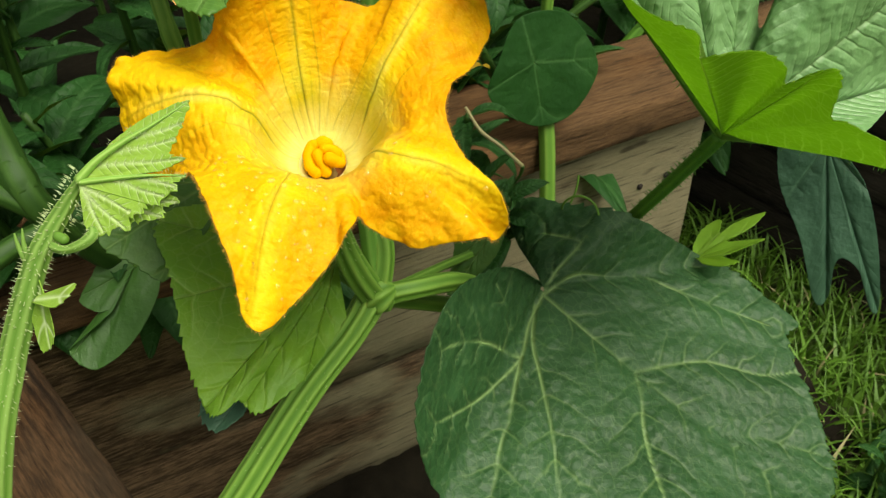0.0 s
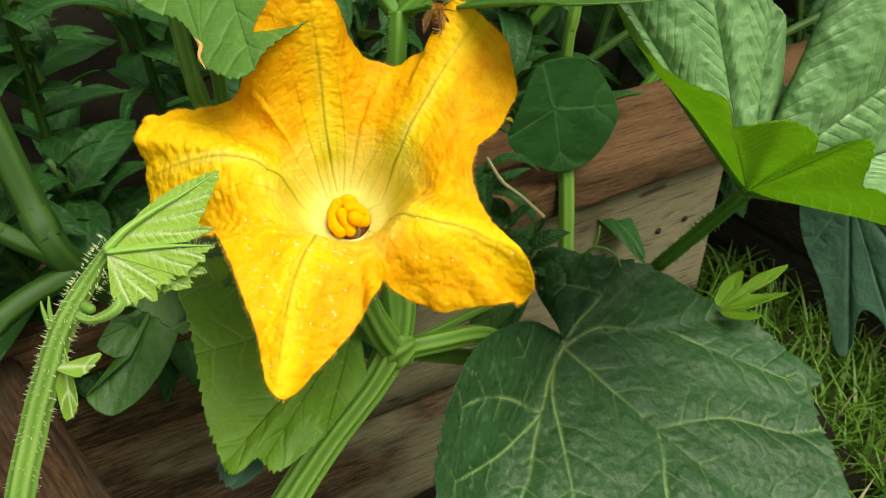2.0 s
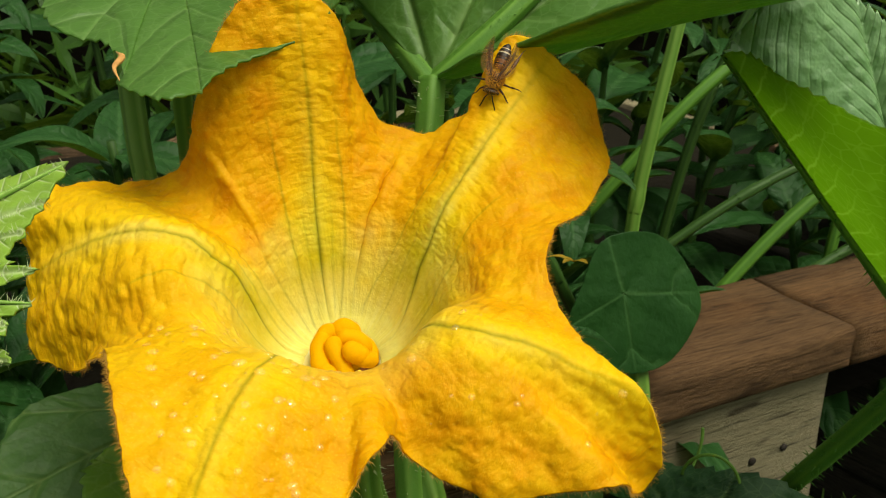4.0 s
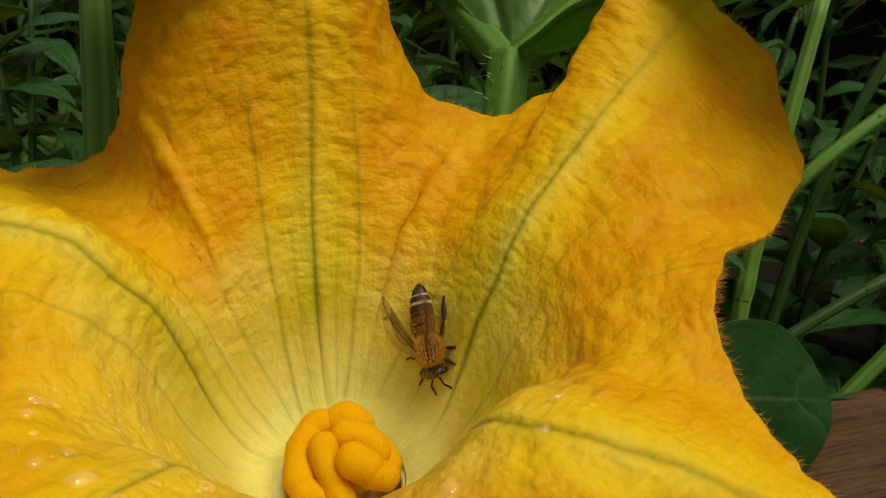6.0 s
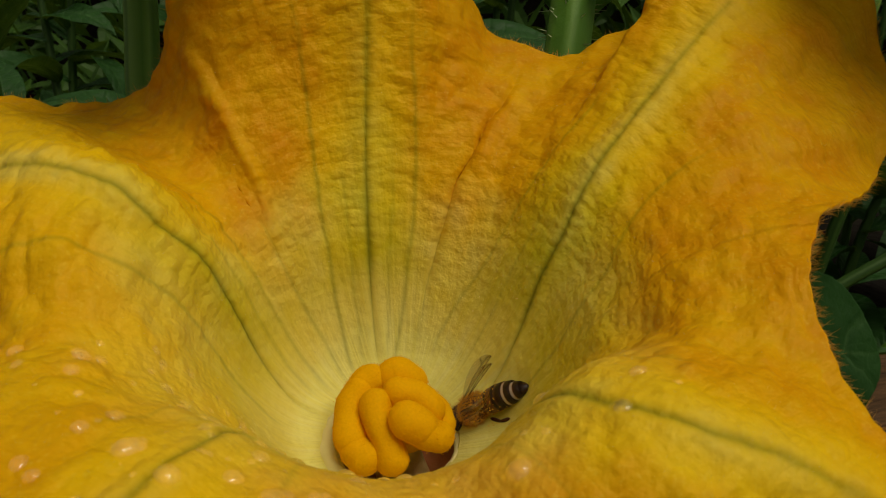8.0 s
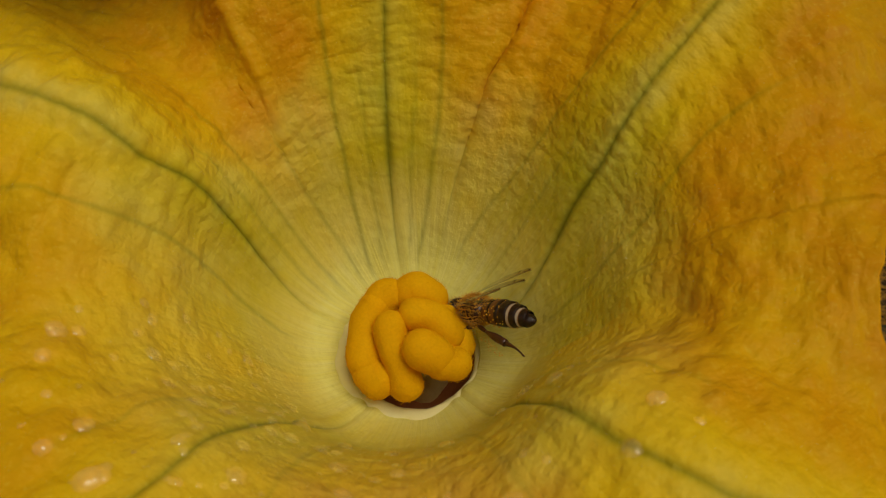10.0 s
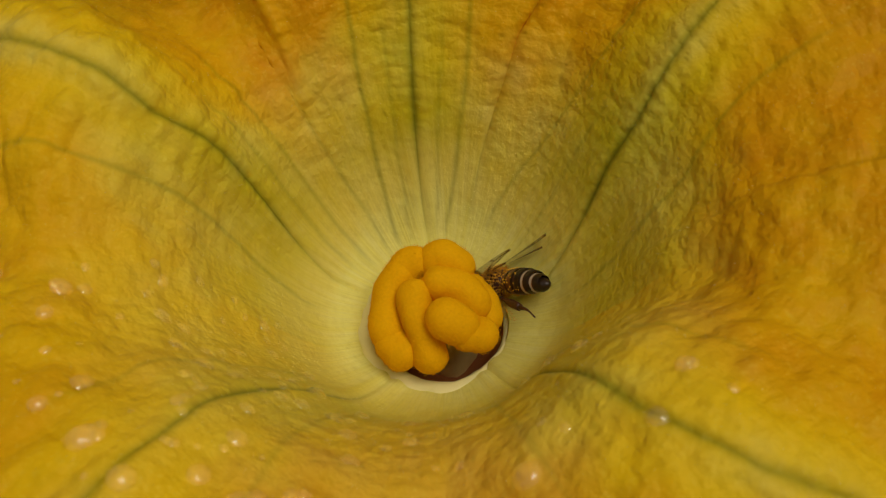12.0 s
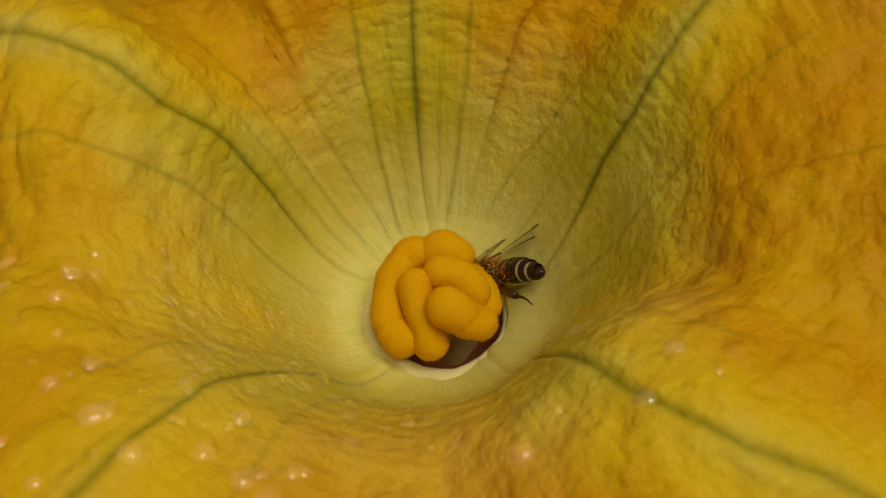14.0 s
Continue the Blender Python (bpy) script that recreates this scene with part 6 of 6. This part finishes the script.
    head.matrix_basis = pose(0.00265, 0, -0.0003, 0, 25, 0)
    pts = (grid * (1, 1.05, 1.1)).reshape(-1, 3)
    part("fur", bristles("fur", pts[::4], pts[::4] + np.random.normal(size=pts[::4].shape) * 0.0004, 0.0004, 0.00003), BEE_FUR, head, "", "stuff")
    for s in (-1, 1):
        grid, _ = egg("eye", -0.75, 0.75, (0.3, 0.42, 0.45, 0.40, 0.28), 14)
        eye = part("eye", sheet("eye", grid, True), BEE_DARK, head, "glossy dark compound eye")
        eye.matrix_basis = pose(0.0001, s * 0.00138, 0.0001, 0, 80, s * 8)
        part("antenna", tube("antenna", [(0.0006, s * 0.0004, 0.0003), (0.0015, s * 0.0009, 0.0007), (0.0019, s * 0.0010, 0.0005), (0.0036, s * 0.0017, -0.0006)], (0.00013, 0.00013, 0.00015, 0.00012), 8, 6), BEE_DARK, head, "thin elbowed antenna")
        for k, (hip, knee, shin, toe, fat) in enumerate((
            ((0.0010, 0.0008, -0.0013), (0.0024, 0.0026, -0.0010), (0.0030, 0.0033, -0.0022), (0.0038, 0.0042, -0.0027), 0.00022),
            ((0.0000, 0.0009, -0.0015), (0.0004, 0.0032, -0.0010), (0.0000, 0.0042, -0.0022), (0.0001, 0.0056, -0.0028), 0.00025),
            ((-0.0009, 0.0009, -0.0014), (-0.0020, 0.0024, -0.0014), (-0.0042, 0.0032, -0.0024), (-0.0068, 0.0040, -0.0033), 0.00056))):
            if k == 2 and s == 1:                     # one hind leg trails, stretched out
                knee, shin, toe = (-0.0032, 0.0022, -0.0012), (-0.0062, 0.0027, -0.0020), (-0.0090, 0.0033, -0.0029)
            way = [(p[0], p[1] * s, p[2]) for p in (hip, knee, shin, toe)]
            leg = part("leg", tube("leg", [way[0], tuple((np.array(way[0]) + way[1]) / 2), way[1]], (0.00022, 0.00025, 0.00017), 10, 6), BEE_BROWN, bee, "jointed brown leg")
            part("shin", tube("shin", [way[1], tuple((np.array(way[1]) + way[2]) / 2), way[2]], (0.00014, fat * 0.75, fat * 0.7), 10, 6), BEE_BROWN, leg)
            part("foot", tube("foot", [way[2], tuple(np.array(way[2]) * 0.4 + np.array(way[3]) * 0.6 + (0, 0, 0.0003)), way[3]], (fat * 0.5, 0.00011, 0.00008), 8, 6), BEE_BROWN, leg)
        for name, l, w, turn, up in (("forewing", 0.0080, 0.0025, 168, 17), ("hindwing", 0.0056, 0.0017, 162, 11)):
            n, m = 24, 12
            u, v = np.linspace(0, 1, n), np.linspace(0, 1, m)
            wide = w * np.sin(np.pi * np.clip(u, 0.02, 0.985) ** 0.72) ** 0.65
            grid = np.zeros((n, m, 3))
            grid[..., 0] = u[:, None] * l
            grid[..., 1] = -s * v[None] * wide[:, None] * 1.0 + s * 0.0003
            grid[..., 2] = 0.00012 * np.sin(v[None] * 9) * u[:, None]
            lines = np.clip(np.exp(-(v[None] / 0.06) ** 2) + np.exp(-((v[None] - 0.35 * (0.4 + u[:, None])) / 0.05) ** 2) + np.exp(-((v[None] - 0.75 * u[:, None]) / 0.05) ** 2) + np.exp(-((u[:, None] - 0.62 - 0.1 * v[None]) / 0.02) ** 2), 0, 1)
            wing = part(name, sheet(name, grid, False, vein=lines), BEE_WING, bee, "smoky clear wing with brown veins")
            wing.matrix_basis = pose(0.0002 if name == "forewing" else -0.0007, s * 0.0010, 0.0016, 0, -up, s * turn)
    return bee


BEE = bee_body()

# seconds, place, and the turns about x, y and z
BEE_PATH = [
    (0, -0.00823, 0.26328, 0.64647, -19.2, -76.3, 96.8),
    (1, -0.00719, 0.26492, 0.65198, -38.7, -77.0, 117.7),
    (1.5, -0.00614, 0.26572, 0.65314, -57.4, -79.5, 136.9),
    (2, -0.00707, 0.26561, 0.65311, 19.6, -78.8, 52.9),
    (2.5, -0.00363, 0.26451, 0.65027, 72.3, -62.4, -13.2),
    (2.7, -0.00562, 0.26575, 0.65388, 59.5, 1.4, -27.3),
    (3, -0.00605, 0.26273, 0.64827, 55.4, 9.3, -41.2),
    (3.2, -0.00804, 0.26244, 0.64892, 18.4, 52.4, -85.9),
    (3.3, -0.00827, 0.26205, 0.64889, 10.3, 59.3, -94.8),
    (3.5, -0.00776, 0.26265, 0.64942, 37.6, 54.1, -64.1),
    (3.7, -0.00820, 0.26145, 0.64828, 16.0, 62.8, -87.6),
    (4.3, -0.00368, 0.26013, 0.64481, -31.7, 44.4, -128.8),
    (4.9, -0.01324, 0.25265, 0.63505, -7.1, 43.4, -134.6),
    (5.4, -0.01973, 0.24533, 0.62598, 0.5, 48.9, -141.6),
    (5.8, -0.02665, 0.24388, 0.61291, 1.2, 71.7, -130.3),
    (6, -0.02674, 0.24192, 0.60812, 55.2, 60.5, -56.5),
    (6.2, -0.02557, 0.23992, 0.60489, 61.4, 61.1, -65.8),
    (6.5, -0.02521, 0.23878, 0.60300, 61.7, 58.9, -67.5),
    (7, -0.02590, 0.23992, 0.59735, -105.9, 70.6, 109.7),
    (7.2, -0.02843, 0.24259, 0.59829, -99.3, 54.4, 117.0),
    (7.5, -0.02772, 0.24036, 0.59643, -75.2, 48.0, 124.8),
    (7.7, -0.02727, 0.23898, 0.59645, -57.0, 45.9, 146.7),
    (9.8, -0.02933, 0.23727, 0.59885, 2.1, 29.0, 154.9),
    (10, -0.02963, 0.23760, 0.59917, 3.0, 25.7, 154.0),
    (10.5, -0.03039, 0.24029, 0.59761, 4.4, 34.2, 149.4),
    (11, -0.03095, 0.23954, 0.59717, 4.8, 33.1, 154.7),
    (11.5, -0.03085, 0.24120, 0.59662, 4.1, 33.8, 145.1),
    (12.5, -0.03112, 0.23961, 0.59621, 5.1, 35.8, 154.3),
    (13.5, -0.03061, 0.24077, 0.59648, 4.5, 37.3, 147.6),
    (14, -0.03161, 0.24016, 0.59625, 5.1, 34.5, 153.8),
]


def motions():
    walk(BEE, [(row[0], pose(*row[1:])) for row in BEE_PATH])


motions()
